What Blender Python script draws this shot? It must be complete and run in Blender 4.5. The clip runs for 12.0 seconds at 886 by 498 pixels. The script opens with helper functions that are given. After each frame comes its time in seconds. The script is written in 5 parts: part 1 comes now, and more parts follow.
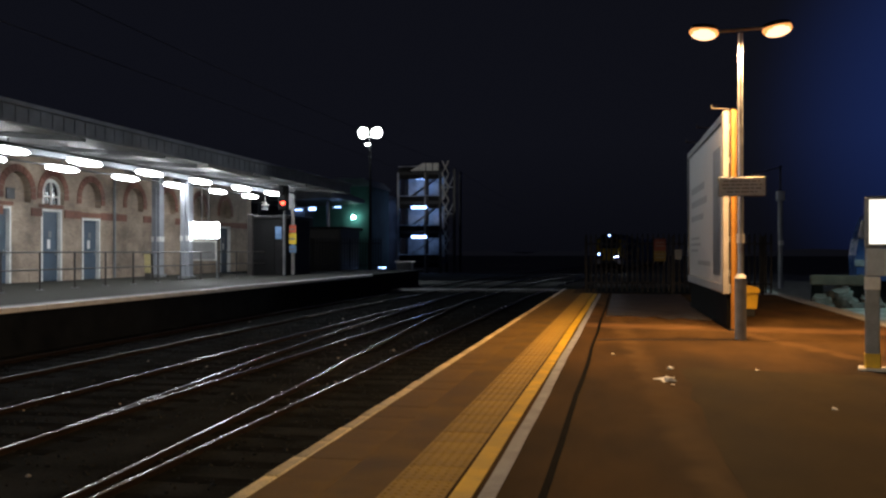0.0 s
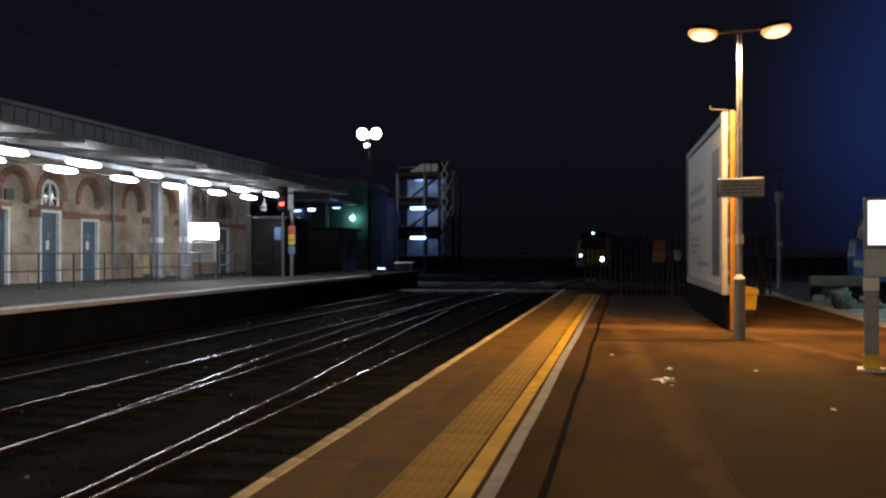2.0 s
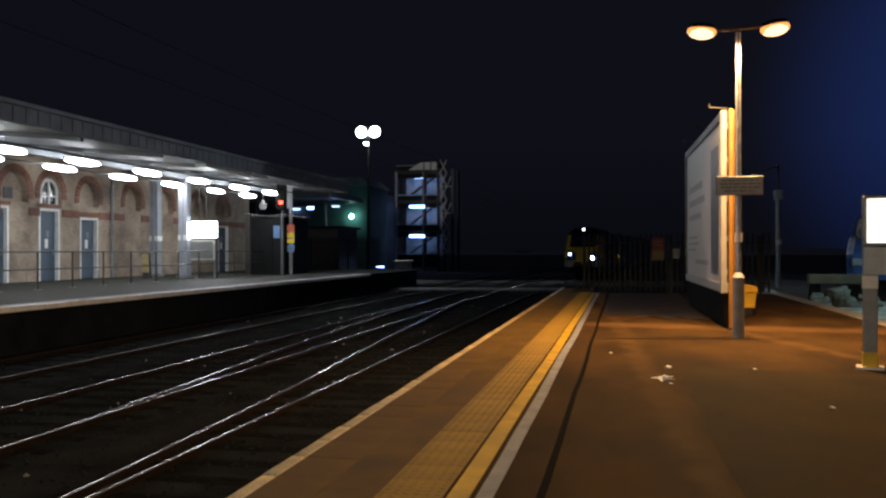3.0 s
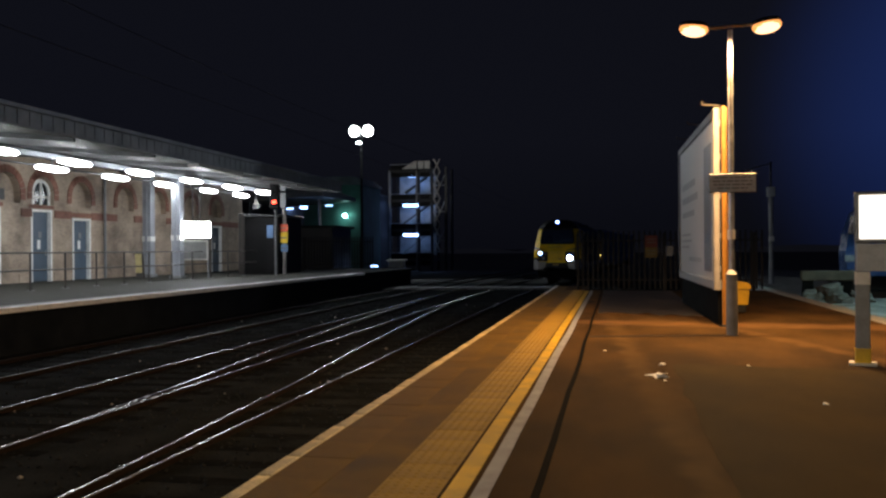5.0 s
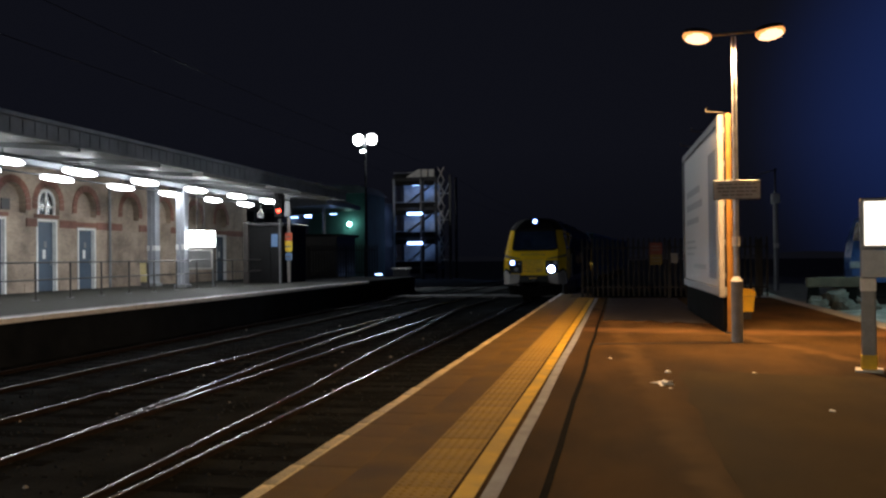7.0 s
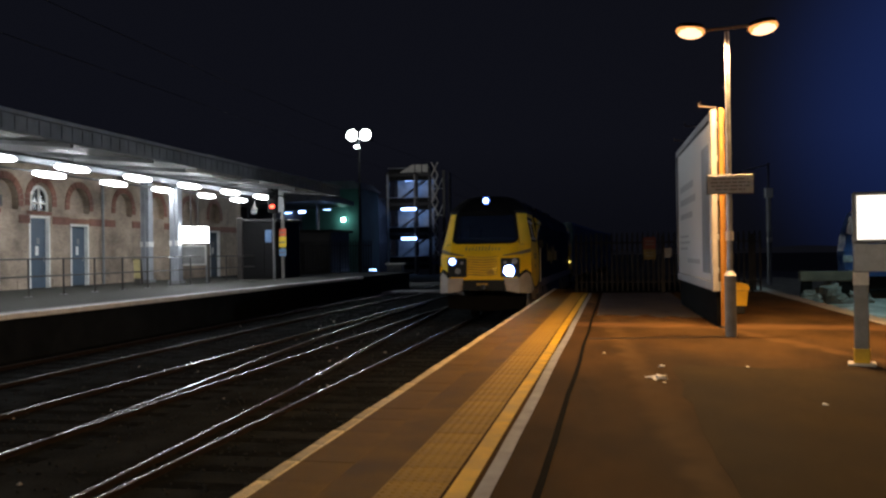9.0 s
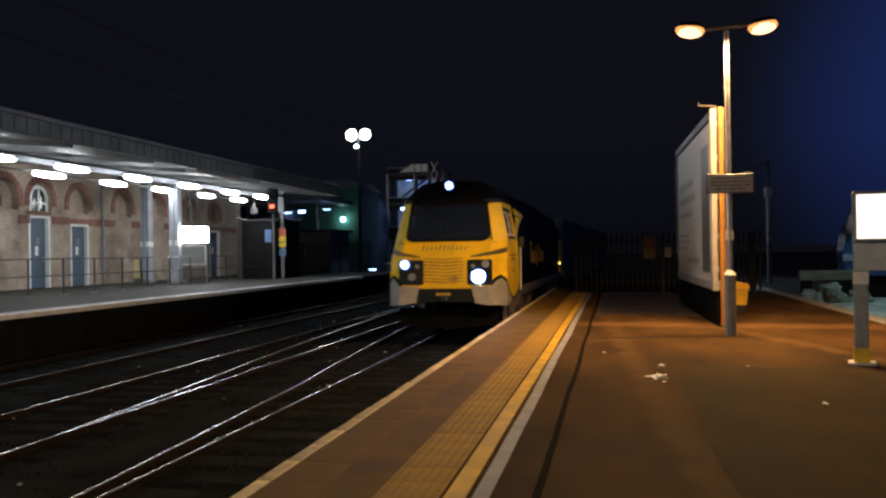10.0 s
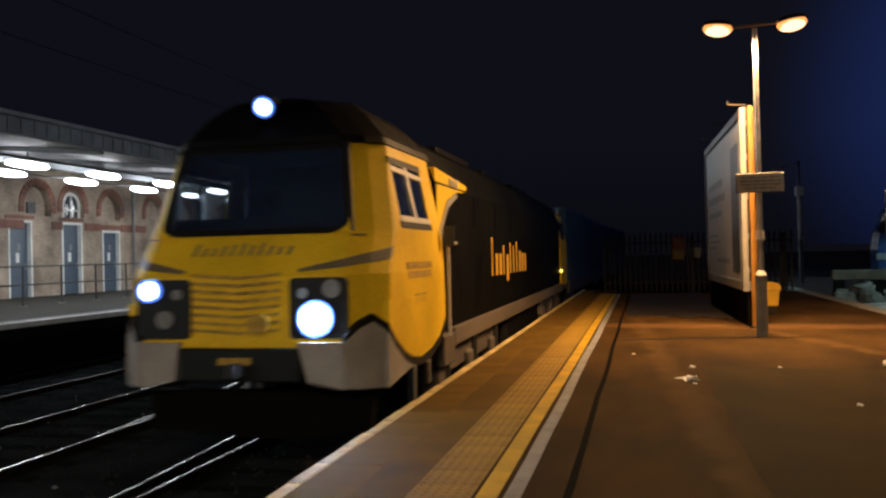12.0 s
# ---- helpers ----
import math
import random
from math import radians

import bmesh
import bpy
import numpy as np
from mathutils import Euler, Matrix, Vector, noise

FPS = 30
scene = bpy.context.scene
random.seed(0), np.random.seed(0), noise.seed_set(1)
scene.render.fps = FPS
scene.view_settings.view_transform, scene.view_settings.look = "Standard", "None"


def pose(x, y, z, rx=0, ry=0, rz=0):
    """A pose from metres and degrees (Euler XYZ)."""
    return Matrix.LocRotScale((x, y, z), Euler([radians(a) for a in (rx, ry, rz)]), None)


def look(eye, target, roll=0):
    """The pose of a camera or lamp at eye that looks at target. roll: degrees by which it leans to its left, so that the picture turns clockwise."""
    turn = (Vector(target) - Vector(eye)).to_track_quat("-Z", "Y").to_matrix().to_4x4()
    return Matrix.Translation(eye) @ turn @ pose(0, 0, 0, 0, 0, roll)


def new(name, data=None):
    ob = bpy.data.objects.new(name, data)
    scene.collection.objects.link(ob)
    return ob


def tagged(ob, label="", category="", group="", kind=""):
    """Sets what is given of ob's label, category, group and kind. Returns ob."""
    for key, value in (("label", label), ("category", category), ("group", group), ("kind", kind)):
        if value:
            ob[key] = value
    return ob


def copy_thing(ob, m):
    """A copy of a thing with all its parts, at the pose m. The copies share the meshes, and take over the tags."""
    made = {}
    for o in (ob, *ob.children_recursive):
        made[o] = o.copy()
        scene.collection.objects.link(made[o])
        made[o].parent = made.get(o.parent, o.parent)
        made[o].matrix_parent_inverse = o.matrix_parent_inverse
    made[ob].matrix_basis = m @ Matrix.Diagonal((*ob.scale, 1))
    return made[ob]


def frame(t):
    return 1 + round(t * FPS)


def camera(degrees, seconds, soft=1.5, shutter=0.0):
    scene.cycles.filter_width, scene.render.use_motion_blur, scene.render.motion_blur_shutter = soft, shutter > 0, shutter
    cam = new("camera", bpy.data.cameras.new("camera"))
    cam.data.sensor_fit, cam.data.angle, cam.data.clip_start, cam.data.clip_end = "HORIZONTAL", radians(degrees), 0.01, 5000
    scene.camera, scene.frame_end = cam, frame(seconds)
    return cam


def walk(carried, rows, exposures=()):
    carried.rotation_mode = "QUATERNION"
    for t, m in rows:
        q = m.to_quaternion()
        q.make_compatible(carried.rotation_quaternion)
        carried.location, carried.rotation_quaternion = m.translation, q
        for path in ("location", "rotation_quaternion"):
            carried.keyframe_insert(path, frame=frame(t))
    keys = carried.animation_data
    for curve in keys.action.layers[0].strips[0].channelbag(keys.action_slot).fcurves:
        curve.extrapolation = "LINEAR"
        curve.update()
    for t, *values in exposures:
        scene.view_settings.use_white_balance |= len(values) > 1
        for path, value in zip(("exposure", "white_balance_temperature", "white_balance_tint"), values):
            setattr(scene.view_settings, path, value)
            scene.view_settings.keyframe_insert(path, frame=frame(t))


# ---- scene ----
# ---------------------------------------------------------------- camera
EYE = (0.0, 0.0, 1.3)


def held(yaw, pitch, roll):
    """Hand-held aim: yaw to the left of the track, pitch up, roll."""
    a, b = radians(yaw), radians(pitch)
    way = Vector((-math.sin(a) * math.cos(b), math.cos(a) * math.cos(b), math.sin(b)))
    return look(EYE, Vector(EYE) + way, roll)


cam = camera(53.7, 12.0, soft=2.4, shutter=0.8)
walk(cam, [(t, held(a, b, c)) for t, a, b, c in (
    (0.0, 11.665, 0.148, 0.0), (0.5, 11.701, 0.039, 0.004), (1.0, 11.653, 0.074, -0.05), (1.5, 11.702, 0.096, -0.02),
    (2.0, 11.602, 0.209, -0.01), (2.5, 11.602, 0.209, -0.013), (3.0, 11.54, 0.097, -0.042), (4.0, 11.3, 0.04, -0.2),
    (5.0, 11.133, 0.013, -0.367), (5.5, 11.228, 0.142, -0.431), (6.0, 11.374, 0.622, -0.588), (6.5, 11.403, 0.625, -0.57),
    (7.0, 11.413, 0.542, -0.6), (8.0, 11.2, 0.36, -0.69), (9.0, 11.029, 0.231, -0.772), (9.5, 11.068, 0.213, -0.817),
    (10.0, 11.018, 0.205, -0.843), (10.5, 11.123, 0.15, -1.001), (11.0, 11.196, 0.088, -1.144),
    (11.5, 12.165, 0.221, -1.257), (12.0, 12.811, 0.417, -1.357))])

# ---------------------------------------------------------------- world and lamps
ZR = -0.75          # top of the rails; the platform is at 0
SODIUM = (1.0, 0.57, 0.24)
WARM = (1.0, 0.76, 0.47)
world = bpy.data.worlds.new("night")
scene.world = world
world.use_nodes = True
wn, wl = world.node_tree.nodes, world.node_tree.links
tex = wn.new("ShaderNodeTexCoord")
dot = wn.new("ShaderNodeVectorMath")
dot.operation = "DOT_PRODUCT"
wl.new(tex.outputs["Generated"], dot.inputs[0])
dot.inputs[1].default_value = Vector((math.sin(radians(25)), math.cos(radians(25)), 0.13)).normalized()
ramp = wn.new("ShaderNodeValToRGB")
ramp.color_ramp.interpolation = "EASE"
ramp.color_ramp.elements[0].position, ramp.color_ramp.elements[0].color = 0.952, (0.0046, 0.0050, 0.0084, 1)
ramp.color_ramp.elements[1].position, ramp.color_ramp.elements[1].color = 1.0, (0.009, 0.019, 0.085, 1)
wl.new(dot.outputs["Value"], ramp.inputs["Fac"])
up = wn.new("ShaderNodeSeparateXYZ")
wl.new(tex.outputs["Generated"], up.inputs[0])
lift = wn.new("ShaderNodeMapRange")
lift.inputs["From Min"].default_value, lift.inputs["From Max"].default_value = -0.02, 0.12
lift.inputs["To Min"].default_value, lift.inputs["To Max"].default_value = 0.55, 1.0
wl.new(up.outputs["Z"], lift.inputs["Value"])
fade = wn.new("ShaderNodeVectorMath")
fade.operation = "SCALE"
wl.new(ramp.outputs["Color"], fade.inputs[0])
wl.new(lift.outputs["Result"], fade.inputs["Scale"])
wl.new(fade.outputs["Vector"], wn["Background"].inputs["Color"])
wn["Background"].inputs["Strength"].default_value = 1.0


def lamp(kind, name, place, watts, color, target=None, size=0.2, size_y=0.0, spread=0.0):
    data = bpy.data.lights.new(name, kind)
    data.energy, data.color = watts, color
    if kind == "AREA":
        data.size = size
        if size_y:
            data.shape, data.size_y = "RECTANGLE", size_y
    else:
        data.shadow_soft_size = size
    if kind == "SPOT":
        data.spot_size, data.spot_blend = radians(spread), 0.25
    ob = new(name, data)
    ob.matrix_world = look(place, target) if target else Matrix.Translation(place)
    return ob


POST = (1.69, 13.54)
POST_B = (-0.3, -4.0)
for sx in (-0.5, 0.55):
    lamp("SPOT", "sodium_light", (POST[0] + sx, POST[1], 4.40), 1420, SODIUM, (POST[0] + sx * 1.3, POST[1] - 0.25, 0), 0.16, spread=168)
# the same kind of post stands behind the camera
for sx in (-0.5, 0.55):
    lamp("SPOT", "sodium_light", (POST_B[0] + sx, POST_B[1], 4.40), 860, WARM, (POST_B[0] + sx * 1.2, POST_B[1] + 0.01, 0), 0.16, spread=176)
lamp("SPOT", "unseen_flood", (12.6, 22.9, 9.2), 6500, (0.5, 0.85, 0.88), (8.2, 30.0, -0.5), 0.4, spread=38)
# second head added out of view to brighten the far canopy's fascia
lamp("SPOT", "unseen_flood", (12.1, 22.5, 9.2), 1250, (0.86, 0.93, 1.0), (-13.0, 21.0, 4.3), 0.4, spread=44)
for z, watts in ((2.6, 40), (5.5, 85), (8.4, 75)):
    lamp("POINT", "stair_tower_light", (-19.6, 85.1, z), watts, (0.30, 0.5, 1.0), size=0.3)
lamp("SPOT", "mast_flood", (-17.0, 57.7, 9.2), 4600, (0.85, 0.93, 1.0), (-14.0, 48.0, 0), 0.4, spread=140)

lamp("SPOT", "mast_flood", (-17.1, 58.2, 9.4), 2300, (1.0, 0.97, 0.90), (-18.6, 84.0, 9.4), 0.4, spread=24)
lamp("POINT", "yard_lamp_light", (9.9, 31.6, 3.05), 200, (0.35, 0.6, 1.0), size=0.12)

# ---------------------------------------------------------------- materials


def mat(name, color, rough=0.7, metal=0.0, scale=6.0, var=0.25, bump=0.15, fine=60.0, second=None, spec=0.5, span=(0.5, 0.95), stretch=None):
    m = bpy.data.materials.new(name)
    m.use_nodes = True
    n, l = m.node_tree.nodes, m.node_tree.links
    b = n["Principled BSDF"]
    b.inputs["Roughness"].default_value, b.inputs["Metallic"].default_value = rough, metal
    b.inputs["Specular IOR Level"].default_value = spec
    co = n.new("ShaderNodeTexCoord")
    big, small = n.new("ShaderNodeTexNoise"), n.new("ShaderNodeTexNoise")
    big.inputs["Scale"].default_value, big.inputs["Detail"].default_value = scale, 6.0
    small.inputs["Scale"].default_value, small.inputs["Detail"].default_value = fine, 4.0
    for k in (big, small):
        l.new(co.outputs["Object"], k.inputs["Vector"])
    if stretch:
        mp = n.new("ShaderNodeMapping")
        mp.inputs["Scale"].default_value = stretch
        l.new(co.outputs["Object"], mp.inputs["Vector"])
        l.new(mp.outputs["Vector"], big.inputs["Vector"])
    add = n.new("ShaderNodeMath")
    add.operation = "MULTIPLY_ADD"
    l.new(small.outputs["Fac"], add.inputs[0])
    add.inputs[1].default_value = 0.5
    l.new(big.outputs["Fac"], add.inputs[2])
    cr = n.new("ShaderNodeValToRGB")
    lo = second if second else [c * (1 - var) for c in color]
    hi = [min(1, c * (1 + var * 0.6)) for c in color]
    cr.color_ramp.elements[0].position, cr.color_ramp.elements[0].color = span[0], (*lo, 1)
    cr.color_ramp.elements[1].position, cr.color_ramp.elements[1].color = span[1], (*hi, 1)
    l.new(add.outputs[0], cr.inputs["Fac"])
    l.new(cr.outputs["Color"], b.inputs["Base Color"])
    rr = n.new("ShaderNodeMapRange")
    rr.inputs["From Min"].default_value, rr.inputs["From Max"].default_value = 0.4, 1.1
    rr.inputs["To Min"].default_value, rr.inputs["To Max"].default_value = max(0.03, rough - 0.14), min(1, rough + 0.12)
    l.new(add.outputs[0], rr.inputs["Value"])
    l.new(rr.outputs["Result"], b.inputs["Roughness"])
    if bump:
        bp = n.new("ShaderNodeBump")
        bp.inputs["Strength"].default_value, bp.inputs["Distance"].default_value = bump, 0.02
        l.new(small.outputs["Fac"], bp.inputs["Height"])
        l.new(bp.outputs["Normal"], b.inputs["Normal"])
    return m


def glow(name, color, strength):
    m = bpy.data.materials.new(name)
    m.use_nodes = True
    b = m.node_tree.nodes["Principled BSDF"]
    b.inputs["Base Color"].default_value = (*color, 1)
    b.inputs["Emission Color"].default_value, b.inputs["Emission Strength"].default_value = (*color, 1), strength
    return m


def worn_lit_streak(m, ax, ay, shift, half, color):
    """A paler streak of grit or painted lamplight along the line ax * x + ay * y + shift = 0."""
    n, l = m.node_tree.nodes, m.node_tree.links
    b = n["Principled BSDF"]
    old = b.inputs["Base Color"].links[0].from_socket
    co, sep = n.new("ShaderNodeTexCoord"), n.new("ShaderNodeSeparateXYZ")
    l.new(co.outputs["Object"], sep.inputs[0])

    def calc(op, a, c, d=None):
        k = n.new("ShaderNodeMath")
        k.operation = op
        for i, v in enumerate((a, c, d)):
            if v is None:
                continue
            if isinstance(v, float):
                k.inputs[i].default_value = v
            else:
                l.new(v, k.inputs[i])
        return k.outputs[0]

    wob = n.new("ShaderNodeTexNoise")
    wob.inputs["Scale"].default_value = 2.2
    l.new(co.outputs["Object"], wob.inputs["Vector"])
    off = calc("MULTIPLY_ADD", sep.outputs["Y"], ay, shift)
    d = calc("ABSOLUTE", calc("ADD", calc("MULTIPLY_ADD", sep.outputs["X"], ax, off), calc("MULTIPLY_ADD", wob.outputs["Fac"], 0.3, -0.15)), 0.0)
    edge = n.new("ShaderNodeMapRange")
    edge.interpolation_type = "SMOOTHSTEP"
    edge.inputs["From Min"].default_value, edge.inputs["From Max"].default_value = half, half * 0.13
    l.new(d, edge.inputs["Value"])
    fac = calc("MULTIPLY", edge.outputs["Result"], calc("MULTIPLY", wob.outputs["Fac"], 1.35))
    mx = n.new("ShaderNodeMix")
    mx.data_type = "RGBA"
    l.new(fac, mx.inputs["Factor"])
    l.new(old, mx.inputs["A"])
    mx.inputs["B"].default_value = (*color, 1)
    l.new(mx.outputs["Result"], b.inputs["Base Color"])


def glass(name, tint, film=None):
    m = bpy.data.materials.new(name)
    m.use_nodes = True
    b = m.node_tree.nodes["Principled BSDF"]
    b.inputs["Base Color"].default_value = (*tint, 1)
    b.inputs["Roughness"].default_value, b.inputs["IOR"].default_value = 0.02, 1.3
    b.inputs["Transmission Weight"].default_value = 1.0
    if film:
        # a thin diffuse film that paints the blue headlamp flare onto the pane
        n, l = m.node_tree.nodes, m.node_tree.links
        flare, mx, cloud, lim = n.new("ShaderNodeBsdfDiffuse"), n.new("ShaderNodeMixShader"), n.new("ShaderNodeTexNoise"), n.new("ShaderNodeMapRange")
        flare.inputs["Color"].default_value = (*film, 1)
        cloud.inputs["Scale"].default_value, cloud.inputs["Detail"].default_value = 2.5, 5.0
        lim.inputs["To Min"].default_value, lim.inputs["To Max"].default_value = 0.12, 0.34
        l.new(cloud.outputs["Fac"], lim.inputs["Value"])
        l.new(lim.outputs["Result"], mx.inputs["Fac"])
        l.new(b.outputs["BSDF"], mx.inputs[1])
        l.new(flare.outputs["BSDF"], mx.inputs[2])
        l.new(mx.outputs["Shader"], n["Material Output"].inputs["Surface"])
    return m


def brick_mat(name, one, two, mortar, row=0.075):
    m = mat(name, one, 0.85, bump=0.3, scale=0.9, var=0.6, fine=14)
    n, l = m.node_tree.nodes, m.node_tree.links
    co = n.new("ShaderNodeTexCoord")
    sep, com = n.new("ShaderNodeSeparateXYZ"), n.new("ShaderNodeCombineXYZ")
    l.new(co.outputs["Object"], sep.inputs[0])
    l.new(sep.outputs["Y"], com.inputs["X"])
    l.new(sep.outputs["Z"], com.inputs["Y"])
    br = n.new("ShaderNodeTexBrick")
    l.new(com.outputs[0], br.inputs["Vector"])
    br.inputs["Scale"].default_value = 1.0
    br.inputs["Brick Width"].default_value, br.inputs["Row Height"].default_value = row * 3, row
    br.inputs["Mortar Size"].default_value = 0.007
    br.inputs["Color1"].default_value, br.inputs["Color2"].default_value = (*one, 1), (*two, 1)
    br.inputs["Mortar"].default_value = (*mortar, 1)
    ramp_color = [k for k in n if k.bl_idname == "ShaderNodeValToRGB"][0]
    mx = n.new("ShaderNodeMix")
    mx.data_type, mx.blend_type = "RGBA", "MIX"
    mx.inputs["Factor"].default_value = 0.5
    l.new(br.outputs["Color"], mx.inputs["A"])
    l.new(ramp_color.outputs["Color"], mx.inputs["B"])
    soot = n.new("ShaderNodeTexNoise")
    soot.inputs["Scale"].default_value, soot.inputs["Detail"].default_value = 0.55, 7.0
    soot.inputs["Roughness"].default_value = 0.65
    l.new(co.outputs["Object"], soot.inputs["Vector"])
    tone = n.new("ShaderNodeValToRGB")
    tone.color_ramp.elements[0].position, tone.color_ramp.elements[0].color = 0.36, (0.42, 0.41, 0.42, 1)
    tone.color_ramp.elements[1].position, tone.color_ramp.elements[1].color = 0.62, (1.12, 1.12, 1.12, 1)
    l.new(soot.outputs["Fac"], tone.inputs["Fac"])
    dirty = n.new("ShaderNodeMix")
    dirty.data_type, dirty.blend_type = "RGBA", "MULTIPLY"
    dirty.inputs["Factor"].default_value = 0.85
    l.new(mx.outputs["Result"], dirty.inputs["A"])
    l.new(tone.outputs["Color"], dirty.inputs["B"])
    l.new(dirty.outputs["Result"], n["Principled BSDF"].inputs["Base Color"])
    return m


def piece_tone(m, low, high):
    """Each slab of a run has a slightly different tone."""
    n, l = m.node_tree.nodes, m.node_tree.links
    b = n["Principled BSDF"]
    old = b.inputs["Base Color"].links[0].from_socket
    info, rng, mx = n.new("ShaderNodeObjectInfo"), n.new("ShaderNodeMapRange"), n.new("ShaderNodeVectorMath")
    rng.inputs["To Min"].default_value, rng.inputs["To Max"].default_value = low, high
    l.new(info.outputs["Random"], rng.inputs["Value"])
    mx.operation = "SCALE"
    l.new(old, mx.inputs[0])
    l.new(rng.outputs["Result"], mx.inputs["Scale"])
    l.new(mx.outputs["Vector"], b.inputs["Base Color"])


